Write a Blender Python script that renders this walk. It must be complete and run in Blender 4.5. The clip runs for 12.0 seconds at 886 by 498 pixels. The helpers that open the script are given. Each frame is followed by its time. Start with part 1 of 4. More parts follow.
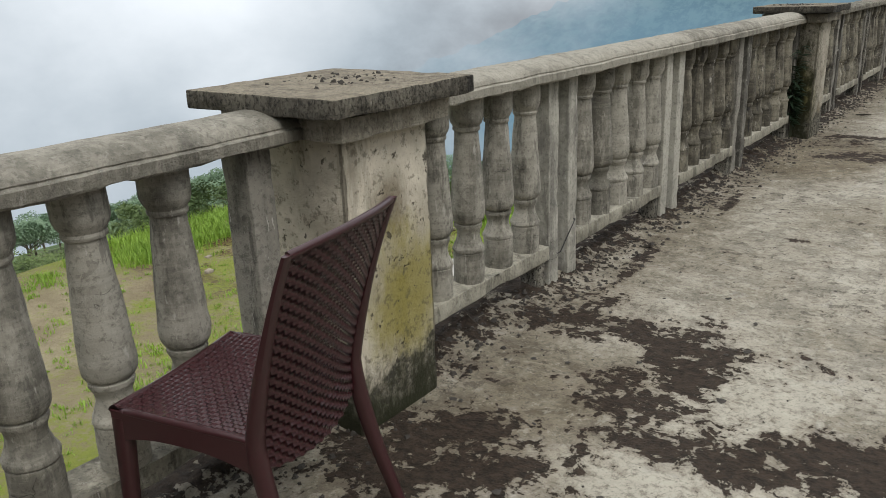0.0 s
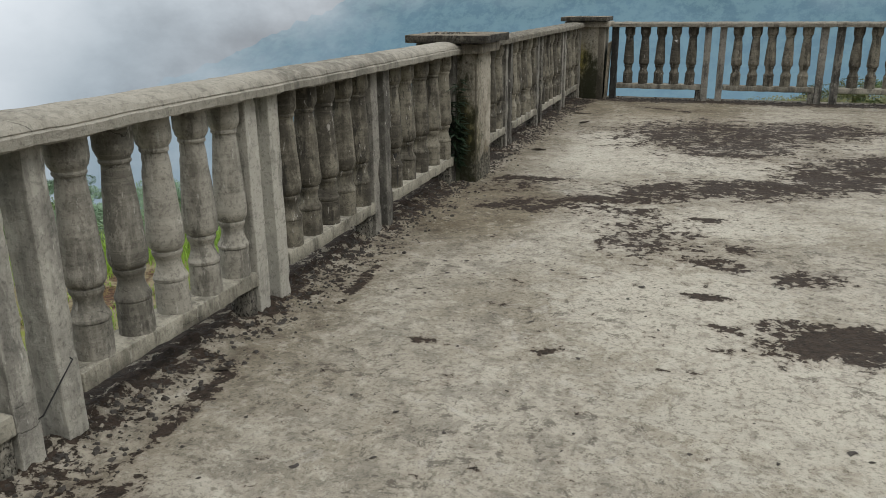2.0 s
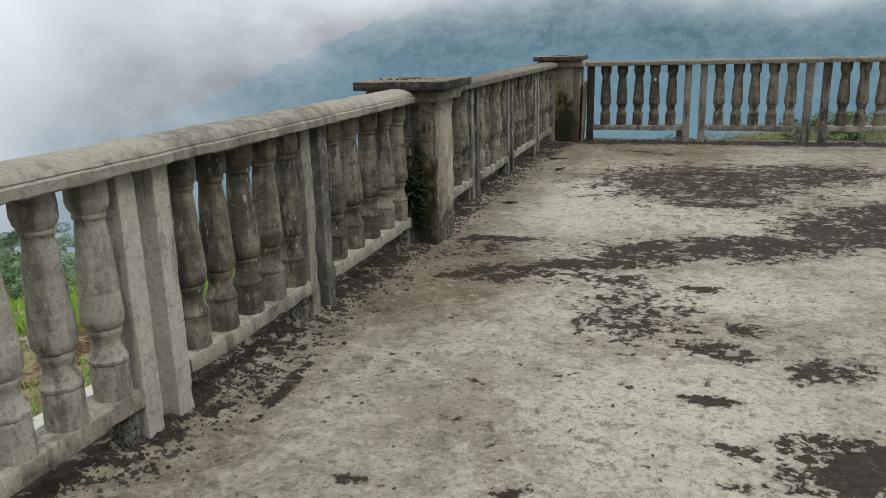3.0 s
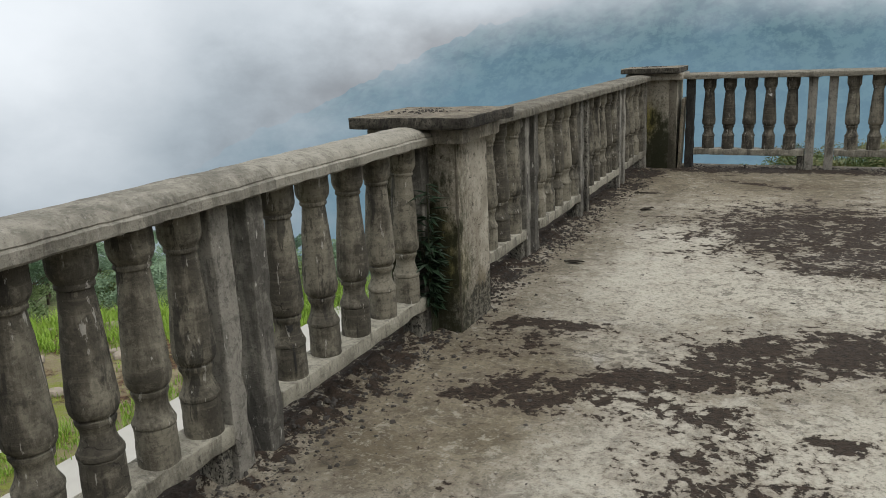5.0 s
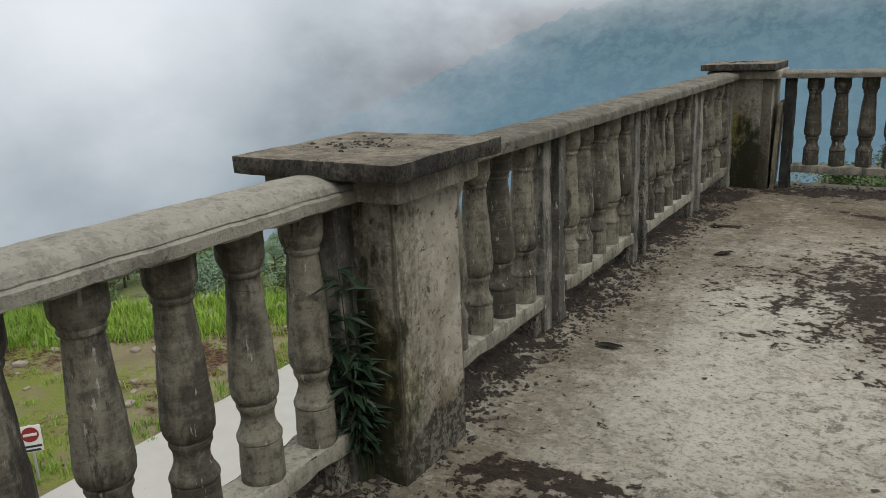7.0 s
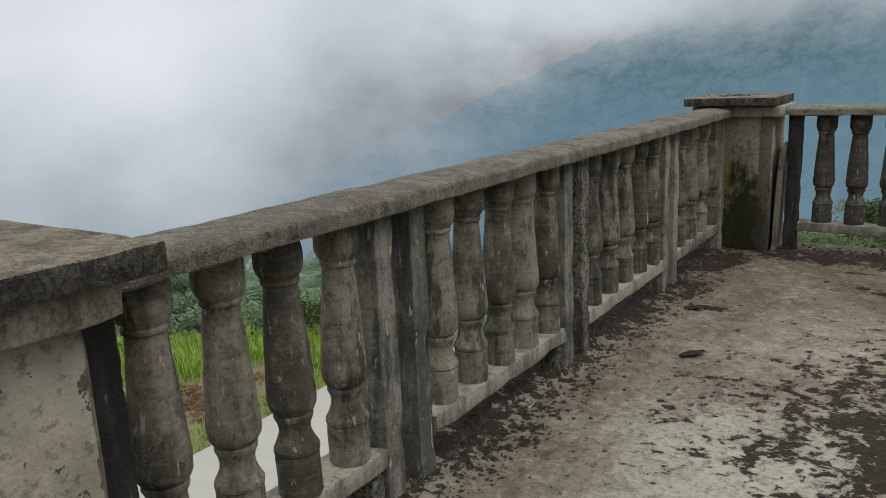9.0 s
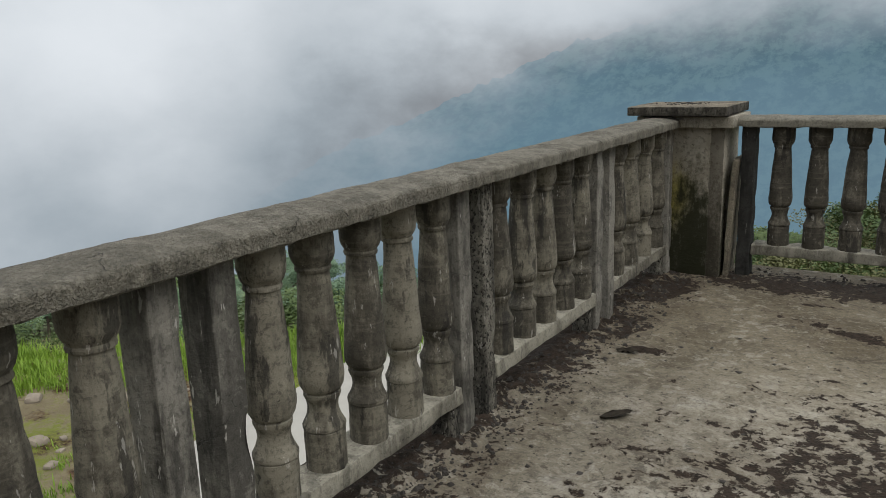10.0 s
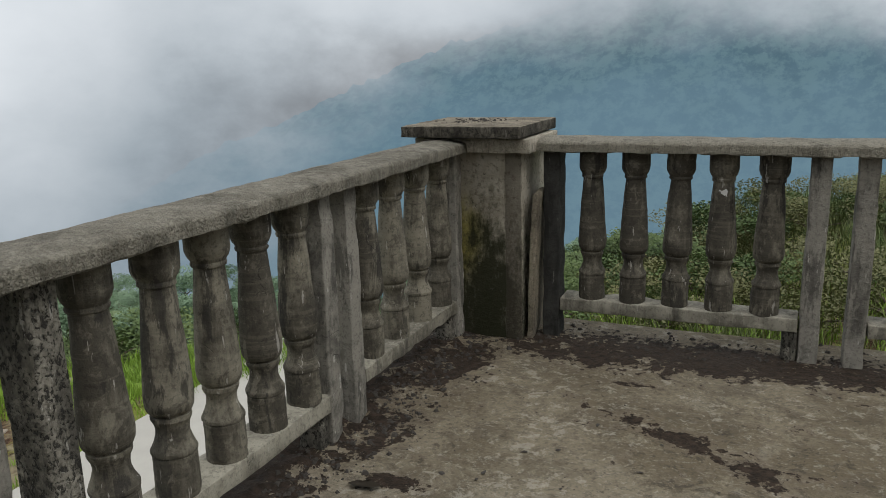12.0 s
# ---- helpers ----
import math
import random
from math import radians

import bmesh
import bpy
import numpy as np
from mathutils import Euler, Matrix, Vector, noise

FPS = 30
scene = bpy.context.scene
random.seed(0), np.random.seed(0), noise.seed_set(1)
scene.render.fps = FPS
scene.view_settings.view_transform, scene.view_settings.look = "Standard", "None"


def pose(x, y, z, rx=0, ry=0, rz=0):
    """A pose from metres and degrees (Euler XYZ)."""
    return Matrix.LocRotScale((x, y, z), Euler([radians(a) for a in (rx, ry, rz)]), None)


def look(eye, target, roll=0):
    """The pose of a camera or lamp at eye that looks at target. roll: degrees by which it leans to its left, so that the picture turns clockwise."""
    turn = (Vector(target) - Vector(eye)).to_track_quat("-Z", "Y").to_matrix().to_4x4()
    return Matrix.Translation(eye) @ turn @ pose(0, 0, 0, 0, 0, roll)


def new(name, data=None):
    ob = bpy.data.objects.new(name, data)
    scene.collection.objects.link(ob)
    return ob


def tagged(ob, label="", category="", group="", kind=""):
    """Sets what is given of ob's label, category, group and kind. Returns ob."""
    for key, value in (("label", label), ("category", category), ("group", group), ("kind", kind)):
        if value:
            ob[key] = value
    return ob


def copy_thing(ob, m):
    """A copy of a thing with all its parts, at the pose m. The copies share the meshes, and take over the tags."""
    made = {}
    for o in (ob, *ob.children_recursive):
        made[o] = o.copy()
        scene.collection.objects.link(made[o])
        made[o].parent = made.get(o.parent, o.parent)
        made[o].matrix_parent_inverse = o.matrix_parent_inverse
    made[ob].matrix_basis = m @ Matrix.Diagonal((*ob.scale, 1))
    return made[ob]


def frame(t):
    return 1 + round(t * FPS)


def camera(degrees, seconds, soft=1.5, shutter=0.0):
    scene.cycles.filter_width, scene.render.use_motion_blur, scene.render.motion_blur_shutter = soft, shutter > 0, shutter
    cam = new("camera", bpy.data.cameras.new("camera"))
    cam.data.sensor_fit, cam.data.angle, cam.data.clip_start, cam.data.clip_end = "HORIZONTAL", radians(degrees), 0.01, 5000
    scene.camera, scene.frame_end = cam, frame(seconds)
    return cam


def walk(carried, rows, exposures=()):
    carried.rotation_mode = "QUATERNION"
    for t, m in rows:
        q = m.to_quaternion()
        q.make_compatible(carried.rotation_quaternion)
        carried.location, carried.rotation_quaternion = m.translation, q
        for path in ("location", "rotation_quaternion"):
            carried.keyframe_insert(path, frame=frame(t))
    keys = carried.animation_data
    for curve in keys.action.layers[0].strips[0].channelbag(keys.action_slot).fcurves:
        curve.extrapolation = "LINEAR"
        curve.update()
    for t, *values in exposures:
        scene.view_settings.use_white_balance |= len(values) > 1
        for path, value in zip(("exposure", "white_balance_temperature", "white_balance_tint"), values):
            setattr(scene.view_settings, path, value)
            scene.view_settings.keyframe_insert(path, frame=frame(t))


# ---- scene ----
cam = camera(58.8, 12.0, soft=0.6)
PATH = [
    (0, (0.29, 0.578, 1.326), (-0.872, 2.078, 0.691), -2.3),
    (0.5, (0.366, 0.936, 1.324), (-0.604, 2.575, 0.713), -1.8),
    (1, (0.378, 1.279, 1.287), (-0.456, 2.997, 0.694), -1.6),
    (1.5, (0.395, 1.675, 1.3), (-0.288, 3.45, 0.679), -0.8),
    (2, (0.424, 2.044, 1.308), (-0.205, 3.843, 0.702), -0.6),
    (2.5, (0.351, 2.41, 1.329), (-0.244, 4.236, 0.773), -1.1),
    (3, (0.352, 2.781, 1.315), (-0.246, 4.618, 0.799), -1.6),
    (3.2, (0.351, 2.955, 1.348), (-0.251, 4.79, 0.828), -1.6),
    (4.8, (0.315, 4.073, 1.385), (-0.466, 5.847, 0.891), -2.4),
    (5, (0.28, 4.224, 1.367), (-0.56, 5.97, 0.872), -2.6),
    (5.5, (0.187, 4.615, 1.381), (-0.775, 6.293, 0.872), -2.9),
    (6, (0.224, 5.01, 1.391), (-0.794, 6.654, 0.879), -2.9),
    (6.5, (0.161, 5.377, 1.367), (-0.865, 7.014, 0.849), -2.7),
    (6.7, (0.123, 5.52, 1.389), (-0.898, 7.159, 0.868), -2.6),
    (8.3, (-0.018, 6.718, 1.338), (-1.096, 8.331, 0.858), -2.1),
    (8.5, (0.006, 6.860, 1.322), (-1.087, 8.469, 0.858), -2.45),
    (9, (0.031, 7.205, 1.336), (-1.059, 8.822, 0.891), -2.5),
    (9.5, (-0.015, 7.57, 1.35), (-1.078, 9.206, 0.911), -2.3),
    (10, (0.025, 7.923, 1.355), (-1.018, 9.568, 0.902), -2.0),
    (10.5, (0.05, 8.247, 1.367), (-0.964, 9.909, 0.912), -1.8),
    (11, (0.005, 8.606, 1.401), (-0.959, 10.3, 0.95), -1.5),
    (11.5, (0.044, 8.978, 1.397), (-0.874, 10.697, 0.945), -2.0),
    (12, (0.06, 9.319, 1.359), (-0.716, 11.104, 0.898), -1.6),
]
EXPOSURES = [(0, 0.08), (1.0, -0.08), (3.2, -0.05), (5.0, -0.1), (6.5, -0.22), (9.5, -0.33), (12.0, -0.33)]
walk(cam, [(t, look(eye, target, roll)) for t, eye, target, roll in PATH], EXPOSURES)
SKY, SUN = 0.66, 1.5

# ---- light ----
world = bpy.data.worlds.new("overcast_sky")
scene.world = world
world.use_nodes = True
wt = world.node_tree
for n in list(wt.nodes):
    wt.nodes.remove(n)
SUN_EL, SUN_AZ = 54.0, 112.0   # degrees up, degrees from +y towards +x


def node(nt, kind, x=None, **settings):
    n = nt.nodes.new(kind)
    for key, value in settings.items():
        if key == "op":
            n.operation = value
        elif key == "blend":
            n.blend_type = value
        elif key == "dtype":
            n.data_type = value
    return n


def wire(nt, target, socket, value):
    """Sets a socket: a node's first output, an output, or a plain value."""
    s = target.inputs[socket]
    if isinstance(value, bpy.types.Node):
        nt.links.new(value.outputs[0], s)
    elif isinstance(value, bpy.types.NodeSocket):
        nt.links.new(value, s)
    elif isinstance(value, tuple) and len(value) == 3 and s.type == "RGBA":
        s.default_value = (*value, 1)
    else:
        s.default_value = value


def calc(nt, op, a, b=0.0, clamp=False):
    n = node(nt, "ShaderNodeMath", op=op)
    n.use_clamp = clamp
    wire(nt, n, 0, a), wire(nt, n, 1, b)
    return n


def ramp(nt, value, lo, hi, a=0.0, b=1.0):
    n = node(nt, "ShaderNodeMapRange")
    n.interpolation_type = "SMOOTHSTEP"
    wire(nt, n, "Value", value)
    for key, v in (("From Min", lo), ("From Max", hi), ("To Min", a), ("To Max", b)):
        wire(nt, n, key, v)
    return n


def blend(nt, f, a, b, mode="MIX"):
    n = node(nt, "ShaderNodeMixRGB", blend=mode)
    wire(nt, n, 0, f), wire(nt, n, 1, a), wire(nt, n, 2, b)
    return n


def grain(nt, vec, scale, detail=4.0, rough=0.55, twist=0.0):
    n = node(nt, "ShaderNodeTexNoise")
    wire(nt, n, "Vector", vec)
    for key, v in (("Scale", scale), ("Detail", detail), ("Roughness", rough), ("Distortion", twist)):
        wire(nt, n, key, v)
    return n


def stretch(nt, vec, s):
    n = node(nt, "ShaderNodeMapping")
    wire(nt, n, "Vector", vec)
    n.inputs["Scale"].default_value = s
    return n


sky = node(wt, "ShaderNodeTexSky")
sky.sky_type = "NISHITA"
sky.sun_disc = False
sky.sun_elevation, sky.sun_rotation = radians(SUN_EL), radians(SUN_AZ)
way = node(wt, "ShaderNodeTexCoord")
axes = node(wt, "ShaderNodeSeparateXYZ")
wire(wt, axes, 0, way.outputs["Generated"])
cloud = grain(wt, way.outputs["Generated"], 2.2, 6, 0.55)
low = blend(wt, ramp(wt, cloud, 0.35, 0.68), (0.32, 0.34, 0.38), (0.64, 0.66, 0.70))
up = blend(wt, ramp(wt, axes.outputs["Z"], 0.15, 0.9), low, (2.6, 2.61, 2.63))
faint = blend(wt, 1.0, sky, (0.1, 0.1, 0.1), "MULTIPLY")
both = blend(wt, 0.93, faint, up)
back = node(wt, "ShaderNodeBackground")
wire(wt, back, "Color", both), wire(wt, back, "Strength", SKY)
out = node(wt, "ShaderNodeOutputWorld")
wire(wt, out, 0, back)

sun = new("sun", bpy.data.lights.new("sun", "SUN"))
sun.data.energy, sun.data.angle, sun.data.color = SUN, radians(24), (1.0, 0.97, 0.92)
a, e = radians(SUN_AZ), radians(SUN_EL)
sun.matrix_world = look((30 * math.sin(a) * math.cos(e), 30 * math.cos(a) * math.cos(e), 30 * math.sin(e)), (0, 0, 0))


# ---- materials ----
def material(name):
    m = bpy.data.materials.new(name)
    m.use_nodes = True
    nt = m.node_tree
    return m, nt, nt.nodes["Principled BSDF"]


def relief(nt, bsdf, height, strength, distance=0.01):
    n = node(nt, "ShaderNodeBump")
    wire(nt, n, "Height", height), wire(nt, n, "Strength", strength), wire(nt, n, "Distance", distance)
    wire(nt, bsdf, "Normal", n)


def own_coords(nt):
    """Object coordinates, shifted by a chance amount for each object."""
    co, info = node(nt, "ShaderNodeTexCoord"), node(nt, "ShaderNodeObjectInfo")
    shift = calc(nt, "MULTIPLY", info.outputs["Random"], 37.0)
    add = node(nt, "ShaderNodeVectorMath", op="ADD")
    wire(nt, add, 0, co.outputs["Object"])
    nt.links.new(shift.outputs[0], add.inputs[1])
    return add, info.outputs["Random"]


def cast_concrete(name, pale, dark, grime=0.5, drips=0.5, bump=0.35, pits=0.0, turned=0.0, grit=0.0):
    """Weathered cast concrete: blotches, dark runs, pale scale, hairline cracks; turned: lathe lines round a baluster; grit: sandy crust."""
    m, nt, b = material(name)
    co, rnd = own_coords(nt)
    broad = grain(nt, co, 5.0, 8, 0.68)
    fine = grain(nt, co, 70.0, 8, 0.7)
    mid = grain(nt, co, 19.0, 8, 0.7, 0.4)
    long = grain(nt, stretch(nt, co, (15, 15, 2.2)), 1.0, 8, 0.68, 0.3)
    tone = calc(nt, "ADD", calc(nt, "MULTIPLY", broad, 0.6), calc(nt, "MULTIPLY", long, 0.55))
    tone = calc(nt, "ADD", tone, calc(nt, "MULTIPLY", calc(nt, "SUBTRACT", rnd, 0.5), 0.16))
    c = blend(nt, ramp(nt, tone, 0.52 - 0.09 * grime, 0.76 - 0.13 * grime), pale, dark)
    c = blend(nt, calc(nt, "MULTIPLY", ramp(nt, mid, 0.54, 0.60), 0.10 + 0.5 * grime), c, tuple(v * 0.45 for v in dark))
    c = blend(nt, calc(nt, "MULTIPLY", ramp(nt, mid, 0.45, 0.36), 0.25), c, tuple(min(1, v * 1.5) for v in pale))
    if turned:
        line = grain(nt, stretch(nt, co, (2.5, 2.5, 55)), 1.0, 3, 0.6)
        c = blend(nt, calc(nt, "MULTIPLY", ramp(nt, line, 0.52, 0.60), 0.4 * turned), c, tuple(v * 0.55 for v in dark))
        c = blend(nt, calc(nt, "MULTIPLY", ramp(nt, line, 0.44, 0.38), 0.3 * turned), c, tuple(v * 1.4 for v in pale))
    c = blend(nt, calc(nt, "MULTIPLY", ramp(nt, fine, 0.53, 0.61), 0.25 + 0.2 * grime), c, (0.028, 0.026, 0.022))
    black = grain(nt, stretch(nt, co, (10, 10, 2.2)), 1.0, 10, 0.68)
    c = blend(nt, calc(nt, "MULTIPLY", ramp(nt, black, 0.555, 0.60), 0.8 * grime + 0.10), c, (0.02, 0.0195, 0.018))
    ash = grain(nt, stretch(nt, co, (9, 9, 4.0)), 1.0, 8, 0.70, 0.5)
    c = blend(nt, calc(nt, "MULTIPLY", ramp(nt, ash, 0.60, 0.63), 0.3), c, tuple(min(1, v * 1.35) for v in pale))
    white = grain(nt, stretch(nt, co, (42, 42, 9)), 1.0, 4, 0.65)
    c = blend(nt, calc(nt, "MULTIPLY", ramp(nt, white, 0.64, 0.675), drips), c, (0.52, 0.505, 0.46))
    if pits:
        hole = grain(nt, stretch(nt, co, (1, 1, 0.75)), 85.0, 3, 0.6, 0.6)
        c = blend(nt, calc(nt, "MULTIPLY", ramp(nt, hole, 0.545, 0.60), pits), c, (0.012, 0.012, 0.011))
    cell = node(nt, "ShaderNodeTexVoronoi")
    cell.feature = "DISTANCE_TO_EDGE"
    wire(nt, cell, "Vector", blend(nt, 0.12, stretch(nt, co, (0.6, 0.6, 1.3)), grain(nt, co, 6.0).outputs["Color"])), wire(nt, cell, "Scale", 5.5)
    crack = calc(nt, "MULTIPLY", ramp(nt, cell, 0.003, 0.009, 1, 0), ramp(nt, broad, 0.56, 0.61))
    c = blend(nt, calc(nt, "MULTIPLY", crack, 0.6), c, (0.015, 0.015, 0.013))
    wire(nt, b, "Base Color", c), wire(nt, b, "Roughness", 0.88)
    wire(nt, b, "Specular IOR Level", 0.25)
    h = calc(nt, "ADD", fine, calc(nt, "MULTIPLY", mid, 1.2))
    if grit:
        h = calc(nt, "ADD", h, calc(nt, "MULTIPLY", grain(nt, co, 150.0, 3, 0.6), grit))
    if pits:
        h = calc(nt, "SUBTRACT", h, calc(nt, "MULTIPLY", ramp(nt, hole, 0.5, 0.58), 1.2))
    relief(nt, b, calc(nt, "SUBTRACT", h, crack), bump, 0.008)
    return m


BALUSTER = cast_concrete("baluster_concrete", (0.215, 0.199, 0.155), (0.066, 0.060, 0.047), 0.72, 0.45, 0.5, 0, 0.35)
PALE_BALUSTER = cast_concrete("pale_baluster_concrete", (0.315, 0.30, 0.255), (0.13, 0.123, 0.102), 0.4, 0.35, 0.5, 0, 0.35)
PALE_POST = cast_concrete("pale_post_concrete", (0.38, 0.368, 0.318), (0.19, 0.183, 0.160), 0.3, 0.5, 0.5)
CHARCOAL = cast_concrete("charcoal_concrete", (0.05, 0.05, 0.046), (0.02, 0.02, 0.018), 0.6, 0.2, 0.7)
POST = cast_concrete("post_concrete", (0.25, 0.238, 0.205), (0.085, 0.081, 0.070), 0.5, 0.7, 0.6)
PITTED = cast_concrete("pitted_concrete", (0.30, 0.283, 0.235), (0.10, 0.094, 0.078), 0.6, 0.5, 1.0, 0.85)
BEAM = cast_concrete("beam_concrete", (0.31, 0.295, 0.24), (0.14, 0.131, 0.105), 0.35, 0.25, 0.6)
RAIL = cast_concrete("rail_concrete", (0.29, 0.275, 0.23), (0.155, 0.146, 0.12), 0.18, 0.2, 0.8, 0, 0, 0.6)
ROUGH_RAIL = cast_concrete("rough_rail_concrete", (0.31, 0.29, 0.235), (0.18, 0.167, 0.132), 0.15, 0.1, 1.0, 0.2, 0, 2.0)
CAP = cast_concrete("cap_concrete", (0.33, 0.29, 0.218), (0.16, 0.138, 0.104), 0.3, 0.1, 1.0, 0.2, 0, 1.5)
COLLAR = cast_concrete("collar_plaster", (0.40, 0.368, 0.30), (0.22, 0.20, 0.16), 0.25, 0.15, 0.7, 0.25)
# pitted black rim, also darkened to paint in contrast between side and top
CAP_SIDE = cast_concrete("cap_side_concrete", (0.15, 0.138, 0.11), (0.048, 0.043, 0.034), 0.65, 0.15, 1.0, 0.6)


def plaster(name, algae, mould, algae_size, mould_size, tone=1.0, half=0.1925, rust=(0, 0, -5)):
    """Lime-washed pier render; algae, mould and brown rust spread from these places (metres from the pier's foot)."""
    m, nt, b = material(name)
    co = node(nt, "ShaderNodeTexCoord").outputs["Object"]
    broad, fine = grain(nt, co, 5.0, 6, 0.6), grain(nt, co, 45.0, 6, 0.65)
    rag = calc(nt, "SUBTRACT", grain(nt, stretch(nt, co, (1, 1, 0.45)), 16.0, 8, 0.72), 0.5)
    c = blend(nt, ramp(nt, broad, 0.36, 0.66), tuple(v * tone for v in (0.42, 0.388, 0.32)), tuple(v * tone for v in (0.27, 0.246, 0.195)))
    c = blend(nt, calc(nt, "MULTIPLY", ramp(nt, grain(nt, stretch(nt, co, (9, 9, 1.6)), 1.0, 7, 0.65), 0.52, 0.66), 0.55), c, (0.19, 0.168, 0.125))

    def patch(place, size, wild):
        d = node(nt, "ShaderNodeVectorMath", op="SUBTRACT")
        wire(nt, d, 0, co), wire(nt, d, 1, place)
        s = node(nt, "ShaderNodeVectorMath", op="DIVIDE")
        wire(nt, s, 0, d), wire(nt, s, 1, size)
        l = node(nt, "ShaderNodeVectorMath", op="LENGTH")
        wire(nt, l, 0, s)
        return calc(nt, "ADD", l.outputs["Value"], calc(nt, "MULTIPLY", calc(nt, "SUBTRACT", broad, 0.5), wild))
    c = blend(nt, calc(nt, "MULTIPLY", ramp(nt, calc(nt, "ADD", patch(rust, (0.12, 0.10, 0.13), 1.8), rag), 0.3, 1.1, 1, 0), 0.7), c, (0.10, 0.075, 0.035))
    moss = calc(nt, "ADD", patch(algae, algae_size, 1.4), calc(nt, "MULTIPLY", rag, 0.9))
    c = blend(nt, calc(nt, "MULTIPLY", ramp(nt, moss, 0.35, 1.15, 1, 0), 0.85), c, (0.225, 0.195, 0.035))
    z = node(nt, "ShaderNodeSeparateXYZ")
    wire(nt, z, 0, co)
    # darker and mottled towards the bottom, with a ragged upper limit
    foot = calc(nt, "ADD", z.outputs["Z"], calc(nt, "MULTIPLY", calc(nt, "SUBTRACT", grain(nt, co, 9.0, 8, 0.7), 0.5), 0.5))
    mottle = blend(nt, ramp(nt, grain(nt, co, 40.0, 8, 0.75), 0.44, 0.54), (0.16, 0.15, 0.12), (0.022, 0.022, 0.018))
    c = blend(nt, ramp(nt, foot, 0.15, 0.22, 0.92, 0), c, mottle)
    c = blend(nt, calc(nt, "MULTIPLY", ramp(nt, grain(nt, co, 34.0, 8, 0.72), 0.53, 0.62), 0.55), c, (0.085, 0.074, 0.05))
    dirt = calc(nt, "ADD", patch(mould, mould_size, 1.8), calc(nt, "MULTIPLY", rag, 2.6))
    c = blend(nt, ramp(nt, dirt, 0.62, 1.2, 0.96, 0), c, (0.014, 0.016, 0.010))
    c = blend(nt, ramp(nt, calc(nt, "ADD", dirt, calc(nt, "MULTIPLY", calc(nt, "SUBTRACT", fine, 0.5), 2.0)), 0.9, 1.6, 0.5, 0), c, (0.035, 0.036, 0.016))
    hole = ramp(nt, grain(nt, co, 30.0, 3, 0.55), 0.67, 0.70)
    lost = ramp(nt, grain(nt, stretch(nt, co, (1, 1, 0.8)), 10.0, 8, 0.66), 0.665, 0.68)
    # worn arrises
    off = [calc(nt, "SUBTRACT", calc(nt, "ABSOLUTE", z.outputs[k]), half) for k in ("X", "Y")]
    rim = calc(nt, "ADD", calc(nt, "MINIMUM", off[0], off[1]), calc(nt, "MULTIPLY", rag, 0.045))
    worn = ramp(nt, rim, -0.013, -0.006)
    cell = node(nt, "ShaderNodeTexVoronoi")
    cell.feature = "DISTANCE_TO_EDGE"
    wire(nt, cell, "Vector", blend(nt, 0.15, stretch(nt, co, (1, 1, 0.45)), grain(nt, co, 7.0).outputs["Color"])), wire(nt, cell, "Scale", 5.0)
    crack = calc(nt, "MULTIPLY", ramp(nt, cell, 0.004, 0.010, 1, 0), ramp(nt, broad, 0.60, 0.64))
    gone = calc(nt, "MAXIMUM", calc(nt, "MAXIMUM", hole, lost), calc(nt, "MAXIMUM", calc(nt, "MULTIPLY", worn, 0.8), crack))
    c = blend(nt, calc(nt, "MULTIPLY", gone, 0.82), c, (0.055, 0.048, 0.036))
    wire(nt, b, "Base Color", c), wire(nt, b, "Roughness", 0.9), wire(nt, b, "Specular IOR Level", 0.2)
    relief(nt, b, calc(nt, "SUBTRACT", fine, calc(nt, "MULTIPLY", gone, 1.3)), 0.8, 0.009)
    return m


def plain(name, colour, rough=0.6, var=0.25, scale=20.0, bump=0.2, metal=0.0):
    m, nt, b = material(name)
    co, rnd = own_coords(nt)
    g = grain(nt, co, scale, 5, 0.6)
    dark = tuple(v * (1 - var) for v in colour)
    light = tuple(min(1, v * (1 + var)) for v in colour)
    wire(nt, b, "Base Color", blend(nt, g, dark, light)), wire(nt, b, "Roughness", rough), wire(nt, b, "Metallic", metal)
    relief(nt, b, g, bump, 0.004)
    return m


